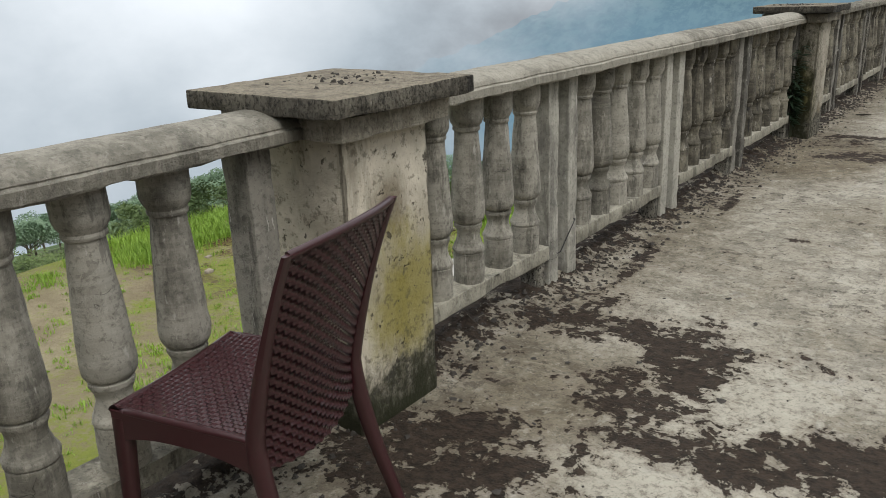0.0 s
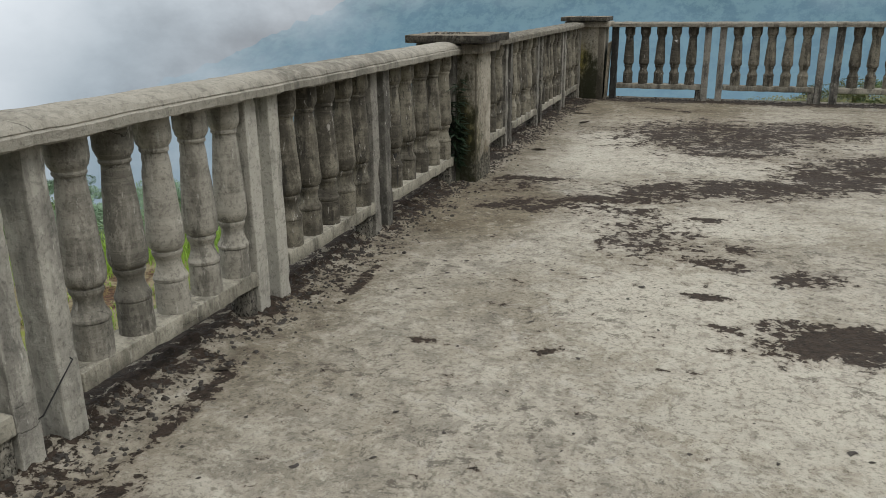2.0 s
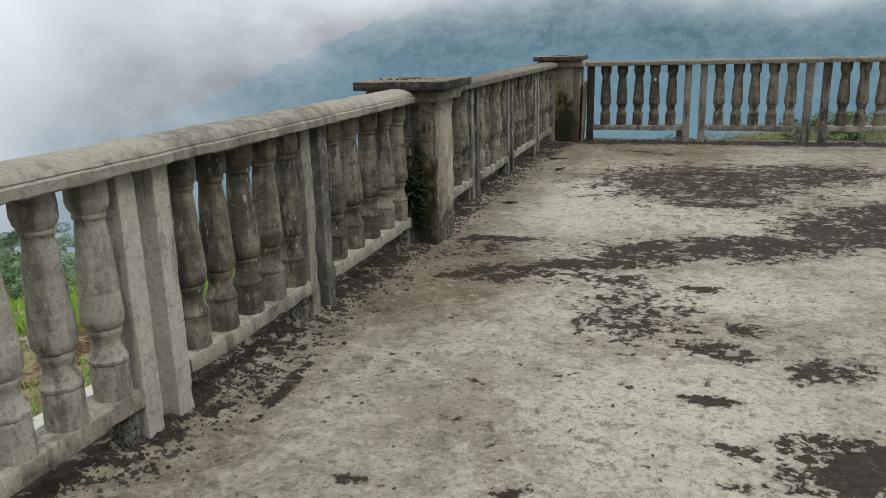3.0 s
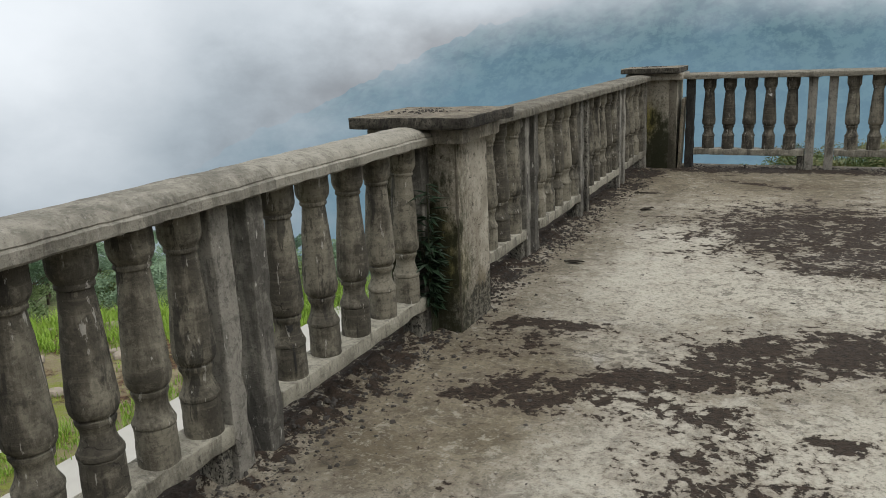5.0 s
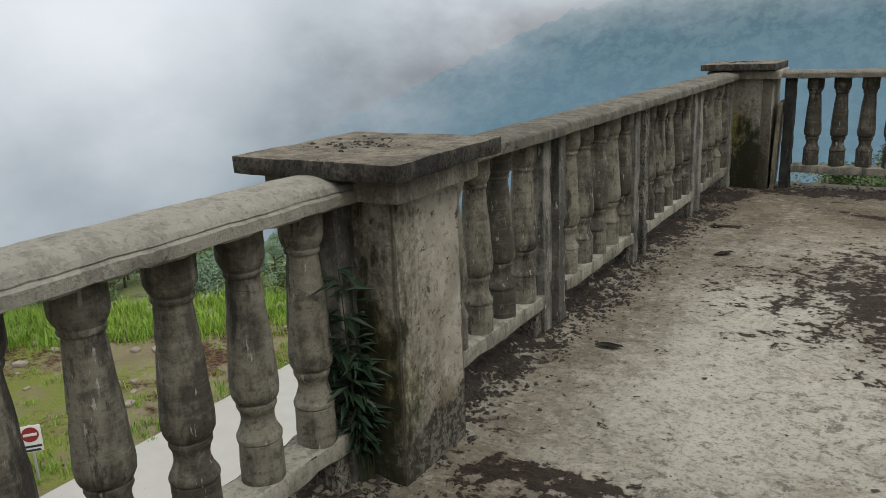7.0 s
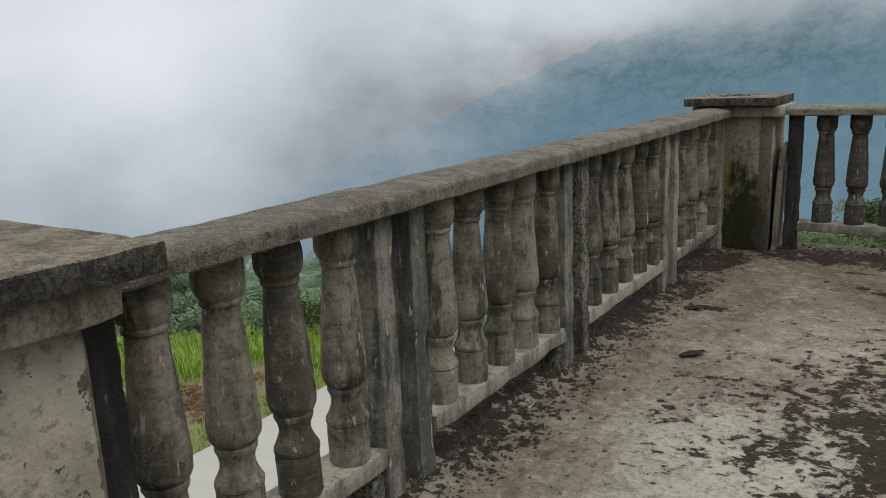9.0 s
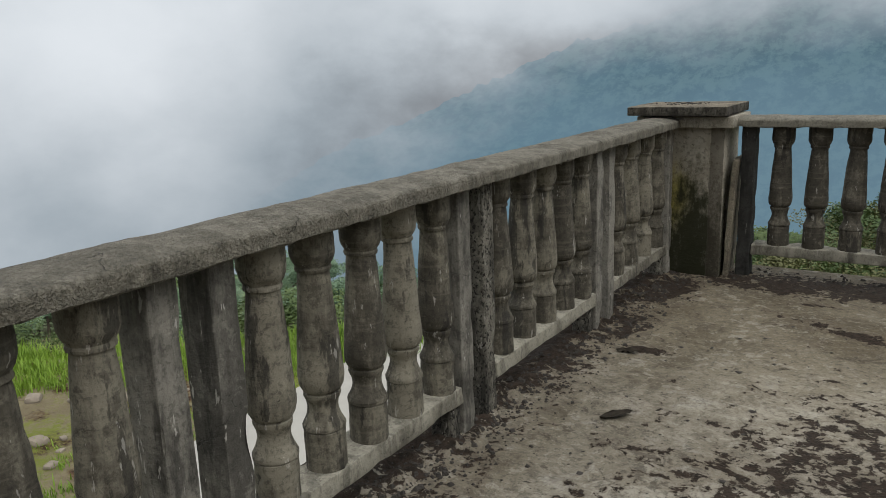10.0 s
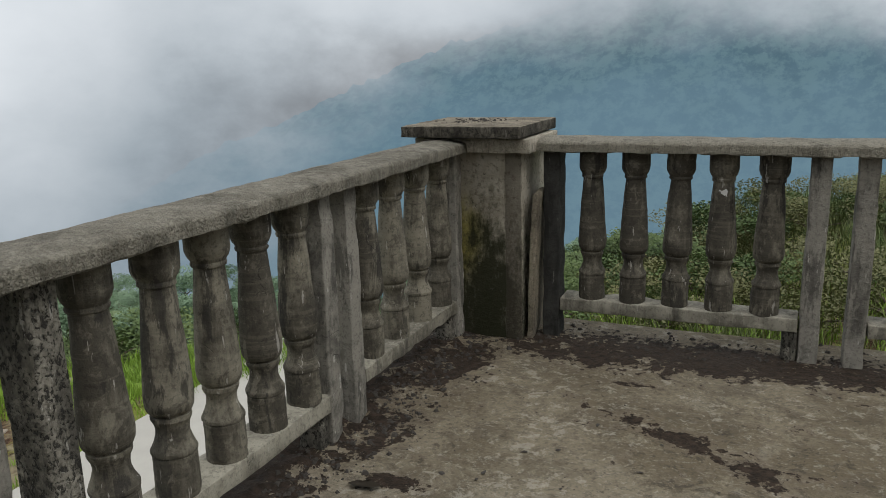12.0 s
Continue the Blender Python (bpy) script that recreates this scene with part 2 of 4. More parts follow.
def floor_material():
    m, nt, b = material("terrace_concrete")
    co = node(nt, "ShaderNodeNewGeometry").outputs["Position"]
    stain = node(nt, "ShaderNodeAttribute")
    stain.attribute_name = "stain"
    pale = node(nt, "ShaderNodeAttribute")
    pale.attribute_name = "pale"
    damp_dim = node(nt, "ShaderNodeAttribute")
    damp_dim.attribute_name = "damp_dim"
    broad, mid = grain(nt, co, 1.3, 6, 0.6), grain(nt, co, 6.0, 8, 0.7, 0.6)
    fine, dot = grain(nt, co, 42.0, 8, 0.75), grain(nt, co, 120.0, 4, 0.7)
    swirl = blend(nt, 0.14, co, grain(nt, co, 3.5, 3).outputs["Color"])
    brush = grain(nt, stretch(nt, swirl, (22, 75, 1)), 1.0, 6, 0.68, 1.2)
    brush2 = grain(nt, stretch(nt, swirl, (80, 26, 1)), 1.0, 6, 0.68, 1.2)
    c = blend(nt, ramp(nt, broad, 0.35, 0.65), (0.335, 0.313, 0.258), (0.215, 0.194, 0.150))
    c = blend(nt, calc(nt, "MULTIPLY", ramp(nt, mid, 0.47, 0.62), 0.6), c, (0.141, 0.130, 0.107))
    c = blend(nt, calc(nt, "MULTIPLY", ramp(nt, mid, 0.44, 0.32), 0.5), c, (0.355, 0.344, 0.311))
    light = calc(nt, "ADD", pale.outputs["Fac"], calc(nt, "MULTIPLY", calc(nt, "SUBTRACT", mid, 0.5), 2.2))
    c = blend(nt, calc(nt, "MULTIPLY", ramp(nt, light, 0.35, 0.62), 0.6), c, (0.43, 0.41, 0.345))
    flake = grain(nt, co, 11.0, 10, 0.76, 0.8)
    c = blend(nt, calc(nt, "MULTIPLY", ramp(nt, flake, 0.53, 0.60), 0.45), c, (0.118, 0.107, 0.087))
    c = blend(nt, calc(nt, "MULTIPLY", ramp(nt, flake, 0.44, 0.37), 0.4), c, (0.43, 0.41, 0.345))
    # moisture tone, which also carries the dimness painted into the far floor
    wet_dim = calc(nt, "ADD", damp_dim.outputs["Fac"], calc(nt, "MULTIPLY", calc(nt, "SUBTRACT", mid, 0.5), 0.9))
    c = blend(nt, ramp(nt, wet_dim, 0.2, 0.9), c, (0.55, 0.505, 0.43), "MULTIPLY")
    fleck = grain(nt, co, 33.0, 8, 0.78, 0.5)
    c = blend(nt, calc(nt, "MULTIPLY", ramp(nt, fleck, 0.56, 0.63), 0.4), c, (0.37, 0.345, 0.29))
    c = blend(nt, calc(nt, "MULTIPLY", ramp(nt, fleck, 0.44, 0.36), 0.35), c, (0.07, 0.06, 0.048))
    c = blend(nt, calc(nt, "MULTIPLY", ramp(nt, brush, 0.55, 0.66), 0.25), c, (0.36, 0.34, 0.285))
    c = blend(nt, calc(nt, "MULTIPLY", ramp(nt, brush2, 0.56, 0.68), 0.3), c, (0.089, 0.081, 0.067))
    c = blend(nt, calc(nt, "MULTIPLY", ramp(nt, fine, 0.51, 0.60), 0.5), c, (0.062, 0.056, 0.042))
    c = blend(nt, calc(nt, "MULTIPLY", ramp(nt, dot, 0.56, 0.68), 0.5), c, (0.044, 0.041, 0.033))
    chip, zone = grain(nt, co, 13.0, 12, 0.80, 0.3), grain(nt, co, 0.9, 4, 0.6)
    worn = calc(nt, "ADD", chip, calc(nt, "MULTIPLY", calc(nt, "SUBTRACT", zone, 0.5), 0.35))
    c = blend(nt, calc(nt, "MULTIPLY", ramp(nt, worn, 0.575, 0.59), 0.6), c, (0.04, 0.034, 0.026))
    c = blend(nt, calc(nt, "MULTIPLY", ramp(nt, worn, 0.44, 0.41), 0.35), c, (0.43, 0.415, 0.35))
    edge, crumb = grain(nt, co, 5.5, 10, 0.72, 0.5), grain(nt, co, 21.0, 8, 0.7, 0.4)
    s = calc(nt, "ADD", stain.outputs["Fac"], calc(nt, "MULTIPLY", calc(nt, "SUBTRACT", edge, 0.5), 2.5))
    s = calc(nt, "ADD", s, calc(nt, "MULTIPLY", calc(nt, "SUBTRACT", crumb, 0.5), 2.1))
    s = calc(nt, "ADD", s, calc(nt, "MULTIPLY", calc(nt, "SUBTRACT", grain(nt, co, 9.5, 10, 0.76), 0.5), 1.0))
    speck = grain(nt, stretch(nt, co, (8, 10, 9)), 1.0, 6, 0.72)
    s = calc(nt, "MAXIMUM", s, calc(nt, "ADD", calc(nt, "MULTIPLY", calc(nt, "SUBTRACT", speck, 0.69), 8.0), 0.42))
    mask = ramp(nt, s, 0.49, 0.525)
    halo = ramp(nt, s, 0.1, 0.52)
    c = blend(nt, calc(nt, "MULTIPLY", halo, 0.4), c, (0.16, 0.132, 0.10))
    soil = blend(nt, ramp(nt, grain(nt, co, 30.0, 6, 0.7), 0.35, 0.65), (0.012, 0.0090, 0.0066), (0.042, 0.029, 0.021))
    c = blend(nt, calc(nt, "MULTIPLY", mask, 0.95), c, soil)
    wire(nt, b, "Base Color", c)
    wire(nt, b, "Roughness", ramp(nt, broad, 0.3, 0.7, 0.72, 0.92))
    wire(nt, b, "Specular IOR Level", 0.15)
    h = calc(nt, "ADD", calc(nt, "MULTIPLY", fine, 0.6), calc(nt, "MULTIPLY", brush, 0.35))
    h = calc(nt, "ADD", h, calc(nt, "MULTIPLY", calc(nt, "MULTIPLY", mask, grain(nt, co, 90.0, 4)), 1.4))
    relief(nt, b, h, 0.8, 0.010)
    return m


FLOOR = floor_material()
BLOCKER_GREY = plain("blocker_grey", (0.20, 0.19, 0.17), 0.9, 0.2, 3.0, 0.2)
RUBBLE = plain("rubble", (0.045, 0.040, 0.034), 0.95, 0.6, 30, 0.6)
DEAD_LEAF = plain("dead_leaf", (0.045, 0.036, 0.024), 0.8, 0.5, 25, 0.3)
MAROON = plain("maroon_plastic", (0.034, 0.009, 0.011), 0.33, 0.15, 40, 0.04)
WEED = plain("weed_leaf", (0.012, 0.032, 0.012), 0.6, 0.4, 30)
STEM = plain("weed_stem", (0.03, 0.035, 0.015), 0.8)
WIRE = plain("black_wire", (0.012, 0.012, 0.012), 0.5)
ROAD = plain("road_concrete", (0.37, 0.36, 0.325), 0.9, 0.12, 2.0, 0.1)
ROCK = plain("rock", (0.24, 0.205, 0.16), 0.9, 0.4, 5.0, 0.5)
SIGN_WHITE = plain("sign_white", (0.6, 0.6, 0.58), 0.5, 0.05)
SIGN_RED = plain("sign_red", (0.22, 0.015, 0.015), 0.5, 0.1)
SIGN_BLACK = plain("sign_black", (0.02, 0.02, 0.02), 0.5, 0.1)
STEEL = plain("galvanised_steel", (0.45, 0.45, 0.45), 0.5, 0.15, 20, 0.1, 0.6)
BARK = plain("bark", (0.10, 0.08, 0.06), 0.9, 0.4)


def leaf_material(name, a, b2, scale=0.6):
    m, nt, b = material(name)
    geo = node(nt, "ShaderNodeNewGeometry")
    n = grain(nt, geo.outputs["Position"], scale, 3)
    isl = geo.outputs["Random Per Island"]
    f = calc(nt, "ADD", calc(nt, "MULTIPLY", ramp(nt, n, 0.3, 0.7), 0.6), calc(nt, "MULTIPLY", isl, 0.4))
    wire(nt, b, "Base Color", blend(nt, f, a, b2)), wire(nt, b, "Roughness", 0.65)
    wire(nt, b, "Subsurface Weight", 0.0)
    return m


GRASS = leaf_material("tall_grass", (0.12, 0.22, 0.018), (0.25, 0.39, 0.04), 0.25)
DRY_GRASS = leaf_material("dry_grass", (0.11, 0.105, 0.036), (0.065, 0.115, 0.022), 0.3)
BUSH = leaf_material("bush_leaves", (0.035, 0.075, 0.02), (0.12, 0.17, 0.045), 0.3)
BROWN_BUSH = leaf_material("brown_bush_leaves", (0.085, 0.092, 0.032), (0.165, 0.17, 0.058), 0.3)
WHITE_PAINT = plain("white_paint", (0.55, 0.55, 0.53), 0.7, 0.1)
# leaf greens lightened so that the colour carries the mist of distance
TREE = leaf_material("hazed_tree_leaves", (0.09, 0.16, 0.09), (0.19, 0.28, 0.17), 0.25)


def ground_material():
    m, nt, b = material("hillside_ground")
    co = node(nt, "ShaderNodeNewGeometry").outputs["Position"]
    broad, mid, fine = grain(nt, co, 0.16, 5, 0.6), grain(nt, co, 0.9, 6, 0.65), grain(nt, co, 7.0, 6, 0.7)
    soil = blend(nt, ramp(nt, mid, 0.35, 0.65), (0.19, 0.158, 0.10), (0.27, 0.236, 0.155))
    ax = node(nt, "ShaderNodeSeparateXYZ")
    wire(nt, ax, 0, co)
    dug = calc(nt, "MULTIPLY", ramp(nt, grain(nt, co, 0.35, 5, 0.7), 0.48, 0.56), ramp(nt, ax.outputs["Y"], 12, 16))
    red = blend(nt, dug, soil, blend(nt, ramp(nt, fine, 0.4, 0.6), (0.045, 0.028, 0.018), (0.13, 0.075, 0.048)))
    turf = blend(nt, fine, (0.10, 0.13, 0.025), (0.23, 0.25, 0.06))
    cover = calc(nt, "ADD", calc(nt, "MULTIPLY", broad, 0.8), calc(nt, "MULTIPLY", mid, 0.5))
    c = blend(nt, ramp(nt, calc(nt, "ADD", cover, calc(nt, "MULTIPLY", calc(nt, "SUBTRACT", fine, 0.5), 0.5)), 0.58, 0.76), red, turf)
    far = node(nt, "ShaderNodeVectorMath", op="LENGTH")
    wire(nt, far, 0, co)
    # distant scrub green, paled in the base colour to stand in for haze
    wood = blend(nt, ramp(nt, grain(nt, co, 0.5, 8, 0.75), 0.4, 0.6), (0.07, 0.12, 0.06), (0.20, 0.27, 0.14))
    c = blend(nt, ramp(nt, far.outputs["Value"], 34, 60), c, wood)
    wire(nt, b, "Base Color", c), wire(nt, b, "Roughness", 0.95), wire(nt, b, "Specular IOR Level", 0.1)
    relief(nt, b, calc(nt, "ADD", fine, mid), 0.8, 0.15)
    return m


def mountain_material():
    """Far wooded ridge; the mist before it is mixed into an emissive colour."""
    m, nt, b = material("glowing_haze_mountain")
    co = node(nt, "ShaderNodeNewGeometry").outputs["Position"]
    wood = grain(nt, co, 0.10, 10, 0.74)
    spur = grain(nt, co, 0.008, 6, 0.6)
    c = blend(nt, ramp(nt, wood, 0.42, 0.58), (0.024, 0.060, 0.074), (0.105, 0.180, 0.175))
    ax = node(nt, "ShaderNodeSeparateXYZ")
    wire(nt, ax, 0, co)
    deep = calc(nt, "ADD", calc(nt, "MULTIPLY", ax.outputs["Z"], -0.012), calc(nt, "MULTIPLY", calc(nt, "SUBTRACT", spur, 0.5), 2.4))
    # haze painted in blue, denser low down, then shown as emission
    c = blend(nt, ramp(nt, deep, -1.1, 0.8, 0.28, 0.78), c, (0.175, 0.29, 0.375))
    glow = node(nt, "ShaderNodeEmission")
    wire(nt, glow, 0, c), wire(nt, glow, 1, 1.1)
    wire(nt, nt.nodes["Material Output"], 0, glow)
    return m


def mist_material():
    m, nt, b = material("cloud_bank")
    co = node(nt, "ShaderNodeNewGeometry").outputs["Position"]
    ax = node(nt, "ShaderNodeSeparateXYZ")
    wire(nt, ax, 0, co)
    az = calc(nt, "MULTIPLY", calc(nt, "ARCTAN2", ax.outputs["X"], ax.outputs["Y"]), 57.3)
    el = calc(nt, "MULTIPLY", ax.outputs["Z"], 57.3 / 330.0)
    puff = grain(nt, stretch(nt, co, (1.0, 1.0, 1.5)), 0.0085, 8, 0.56)
    soft = grain(nt, co, 0.0032, 4, 0.5)
    wisp = calc(nt, "SUBTRACT", puff, 0.5)
    d = calc(nt, "MULTIPLY", wisp, 2.4)
    d = calc(nt, "ADD", d, calc(nt, "MULTIPLY", calc(nt, "ADD", az, 32.5), -0.066))
    d = calc(nt, "ADD", d, calc(nt, "MULTIPLY", calc(nt, "ADD", el, 1.0), 0.04))
    over = calc(nt, "ADD", calc(nt, "MULTIPLY", wisp, 3.0), calc(nt, "MULTIPLY", calc(nt, "SUBTRACT", el, 1.7), 0.30))
    thick = calc(nt, "MAXIMUM", ramp(nt, d, -0.55, 0.4), ramp(nt, over, -0.6, 0.9))
    tone = calc(nt, "ADD", calc(nt, "MULTIPLY", soft, 0.75), calc(nt, "MULTIPLY", puff, 0.35))
    tone = calc(nt, "ADD", tone, calc(nt, "MULTIPLY", el, 0.012))
    c = blend(nt, ramp(nt, tone, 0.36, 0.80), (0.27, 0.33, 0.38), (0.815, 0.86, 0.905))
    glow, clear, mix = node(nt, "ShaderNodeEmission"), node(nt, "ShaderNodeBsdfTransparent"), node(nt, "ShaderNodeMixShader")
    wire(nt, glow, 0, c), wire(nt, glow, 1, 1.18)
    wire(nt, mix, 0, thick), nt.links.new(clear.outputs[0], mix.inputs[1]), nt.links.new(glow.outputs[0], mix.inputs[2])
    wire(nt, nt.nodes["Material Output"], 0, mix)
    return m


# ---- mesh helpers ----
def finish(bm, name, mat, smooth=True, angle=40):
    bmesh.ops.recalc_face_normals(bm, faces=bm.faces)
    if smooth:
        for f in bm.faces:
            f.smooth = True
        for e in bm.edges:
            if len(e.link_faces) == 2 and e.calc_face_angle(0) > radians(angle):
                e.smooth = False
    me = bpy.data.meshes.new(name)
    bm.to_mesh(me)
    bm.free()
    me.materials.append(mat)
    return me


def part(name, bm, mat, parent, label="", smooth=True, angle=24):
    """One mesh object under a thing or a part; bm may be a bmesh or a ready mesh."""
    me = bm if isinstance(bm, bpy.types.Mesh) else finish(bm, name, mat, smooth, angle)
    ob = new(name, me)
    ob.parent = parent
    return tagged(ob, label)


def thing(name, at, label, category, group="", kind=""):
    ob = new(name)
    ob.matrix_world = at
    ob.empty_display_size = 0.1
    return tagged(ob, label, category, group, kind)


def stone_box(x0, x1, y0, y1, z0, z1, step=0.05, r=0.012, amp=0.004, seed=0.0, bm=None, chip=0.0):
    """A box with rounded, uneven edges and gently wavy faces."""
    bm = bm or bmesh.new()
    lo, hi = Vector((x0, y0, z0)), Vector((x1, y1, z1))
    mid, half = (lo + hi) / 2, (hi - lo) / 2
    core = Vector([max(0.0, h - r) for h in half])
    seen = {}

    def line(h):
        n = max(1, round(2 * (h - r) / step))
        return [-h] + [-(h - r) + 2 * (h - r) * i / n for i in range(n + 1)] + [h]
    lines = [line(h) for h in half]

    def vert(p):
        key = tuple(round(v, 5) for v in p)
        if key not in seen:
            c = Vector([max(-k, min(k, v)) for v, k in zip(p, core)])
            d = p - c
            q = c + d.normalized() * r if d.length else p
            w = q + mid
            s = Vector((seed, seed * 1.7, -seed))
            q = q + noise.noise_vector(w * 5 + s) * amp + noise.noise_vector(w * 22 + s) * amp * 0.6
            if chip:
                near = sum(1 for v, h in zip(p, half) if abs(v) > h - r - 1e-4)
                if near >= 2:
                    bite = max(0.0, noise.noise(w * 9 + s) - 0.05) * chip
                    q = q - d.normalized() * bite if d.length else q
            seen[key] = bm.verts.new(q + mid)
        return seen[key]
    for ax in range(3):
        u, v = [(1, 2), (2, 0), (0, 1)][ax]
        for side in (-1, 1):
            for i in range(len(lines[u]) - 1):
                for j in range(len(lines[v]) - 1):
                    ps = []
                    for a, b in ((i, j), (i + 1, j), (i + 1, j + 1), (i, j + 1)):
                        p = Vector((0, 0, 0))
                        p[ax], p[u], p[v] = side * half[ax], lines[u][a], lines[v][b]
                        ps.append(vert(p))
                    if len(set(ps)) == 4:
                        bm.faces.new(ps)
    return bm


def lathe(profile, segments=20, bm=None, wobble=0.0, seed=0.0, chip=0.0):
    bm = bm or bmesh.new()
    rings = []
    for r, z in profile:
        ring = []
        for k in range(segments):
            a = 2 * math.pi * k / segments
            d = Vector((math.cos(a), math.sin(a), 0))
            rr = r + wobble * noise.noise(Vector((d.x * 2, d.y * 2, z * 14)) + Vector((seed, 0, seed)))
            if chip:
                w = Vector((d.x * r, d.y * r, z)) * 30 + Vector((seed * 5, seed, 0))
                rr -= chip * max(0.0, noise.noise(w) - 0.36) - 0.0006 * noise.noise(w * 2.3)
            ring.append(bm.verts.new(d * rr + Vector((0, 0, z))))
        rings.append(ring)
    for a, b in zip(rings, rings[1:]):
        for k in range(segments):
            bm.faces.new((a[k], a[(k + 1) % segments], b[(k + 1) % segments], b[k]))
    bm.faces.new(rings[0][::-1]), bm.faces.new(rings[-1])
    return bm


def sweep(profile, y0, y1, step=0.04, amp=0.003, seed=0.0, nibble=0.0, low=0.0):
    """A profile of (x, z) drawn along y, closed at both ends; nibble bites at its lower edges."""
    bm = bmesh.new()
    n = max(2, round((y1 - y0) / step))
    rings = []
    for i in range(n + 1):
        y = y0 + (y1 - y0) * i / n
        ring = []
        for x, z in profile:
            p = Vector((x, y, z))
            q = p + noise.noise_vector(p * 6 + Vector((seed, 0, 0))) * amp + noise.noise_vector(p * 27) * amp * 0.7
            if nibble and z <= low + 0.002:
                q.z += max(0, noise.noise(Vector((seed, y * 11, x * 3))) + 0.5 * noise.noise(Vector((y * 34, seed, x * 6)))) * nibble
            elif nibble and x > 0.03:
                q.x -= max(0, noise.noise(Vector((y * 19, seed, z * 30))) - 0.12) * nibble * 0.6
            ring.append(bm.verts.new(q))
        rings.append(ring)
    m = len(profile)
    for a, b in zip(rings, rings[1:]):
        for k in range(m):
            bm.faces.new((a[k], a[(k + 1) % m], b[(k + 1) % m], b[k]))
    bm.faces.new(rings[0][::-1]), bm.faces.new(rings[-1])
    return bm


def tube(points, r0, r1, sides=6, bm=None):
    bm = bm or bmesh.new()
    pts = [Vector(p) for p in points]
    rings = []
    for i, p in enumerate(pts):
        d = (pts[min(i + 1, len(pts) - 1)] - pts[max(i - 1, 0)]).normalized()
        u = d.orthogonal().normalized()
        w = d.cross(u)
        r = r0 + (r1 - r0) * i / (len(pts) - 1)
        rings.append([bm.verts.new(p + (u * math.cos(2 * math.pi * k / sides) + w * math.sin(2 * math.pi * k / sides)) * r) for k in range(sides)])
    for a, b in zip(rings, rings[1:]):
        for k in range(sides):
            bm.faces.new((a[k], a[(k + 1) % sides], b[(k + 1) % sides], b[k]))
    bm.faces.new(rings[0][::-1]), bm.faces.new(rings[-1])
    return bm


def bulk(name, verts, faces, mat, label, category="", kind="stuff", smooth=False):
    me = bpy.data.meshes.new(name)
    me.from_pydata(verts, [], faces)
    me.materials.append(mat)
    if smooth:
        me.polygons.foreach_set("use_smooth", [True] * len(me.polygons))
    me.update()
    return tagged(new(name, me), label, category, "", kind)


# ---- terrace floor ----
# stains: x, y, half length, half width, turn in degrees, strength
STAINS = [
    (-0.85, 3.30, 0.42, 0.09, 2, 1.0), (-0.60, 3.12, 0.15, 0.28, 8, 1.05), (-0.64, 2.78, 0.18, 0.20, 0, 0.85), (-1.18, 3.30, 0.2, 0.25, 0, 0.75),
    (-0.98, 2.14, 0.32, 0.24, 30, 1.0), (-0.30, 2.60, 0.34, 0.10, 5, 1.05), (0.10, 2.76, 0.35, 0.14, 15, 1.05),
    (0.12, 6.50, 0.26, 0.34, 10, 0.78), (0.4, 6.95, 0.14, 0.08, 20, 0.8), (0.62, 6.38, 0.10, 0.06, 20, 0.9),
    (-0.72, 7.03, 0.34, 0.14, 20, 0.95), (-0.25, 7.30, 0.36, 0.10, 14, 1.0), (-0.20, 7.02, 0.30, 0.12, 5, 0.75), (0.05, 7.50, 0.36, 0.18, 30, 0.95),
    (0.62, 7.88, 0.66, 0.24, 15, 1.05), (1.35, 8.45, 0.40, 0.42, 50, 1.05), (1.75, 9.1, 0.5, 0.3, 20, 1.05),
    (-0.88, 7.82, 0.26, 0.07, 2, 1.0), (-1.0, 7.55, 0.22, 0.2, 0, 0.62),
    (0.42, 10.20, 0.85, 0.85, 20, 0.92), (1.3, 10.7, 0.7, 0.5, 20, 0.95), (0.55, 9.4, 0.5, 0.35, 10, 0.88), (0.53, 6.10, 0.13, 0.09, 0, 0.95), (0.92, 5.99, 0.16, 0.10, 20, 0.95),
    (1.05, 5.24, 0.36, 0.18, 10, 1.05), (-0.20, 12.05, 0.30, 0.05, -25, 0.95), (0.05, 11.90, 0.14, 0.06, -50, 0.85),
    (-1.26, 11.75, 0.09, 0.16, 10, 0.95), (-1.28, 12.5, 0.14, 0.36, 0, 1.0), (-0.2, 12.90, 0.85, 0.17, 0, 1.15), (1.4, 12.90, 1.3, 0.17, 0, 1.12),
    (-0.75, 12.82, 0.35, 0.13, 0, 1.0), (-0.45, 12.50, 0.12, 0.025, 8, 0.9), (-0.62, 4.76, 0.05, 0.022, 5, 1.0), (-0.13, 4.81, 0.045, 0.03, 30, 1.0),
    (-1.08, 11.43, 0.09, 0.04, 10, 1.0), (0.45, 5.6, 0.09, 0.04, 0, 0.95),
    (0.55, 5.25, 0.07, 0.04, 0, 0.95), (-1.15, 5.35, 0.03, 0.22, 5, 0.9), (-1.18, 4.05, 0.04, 0.35, 5, 0.9),
]
# paler, cement-washed areas: x, y, half sizes
PALES = [(-0.35, 2.95, 0.25, 0.3), (0.2, 2.35, 0.6, 0.25), (-0.45, 2.35, 0.35, 0.12), (0.3, 8.65, 0.75, 0.4), (-0.35, 8.6, 0.5, 0.5),
         (0.55, 6.9, 0.6, 0.3), (-0.5, 9.6, 0.35, 0.7), (0.35, 5.4, 0.5, 0.6), (-0.2, 7.05, 0.35, 0.12), (-0.3, 11.2, 0.4, 0.4), (0.8, 4.6, 0.5, 0.5)]


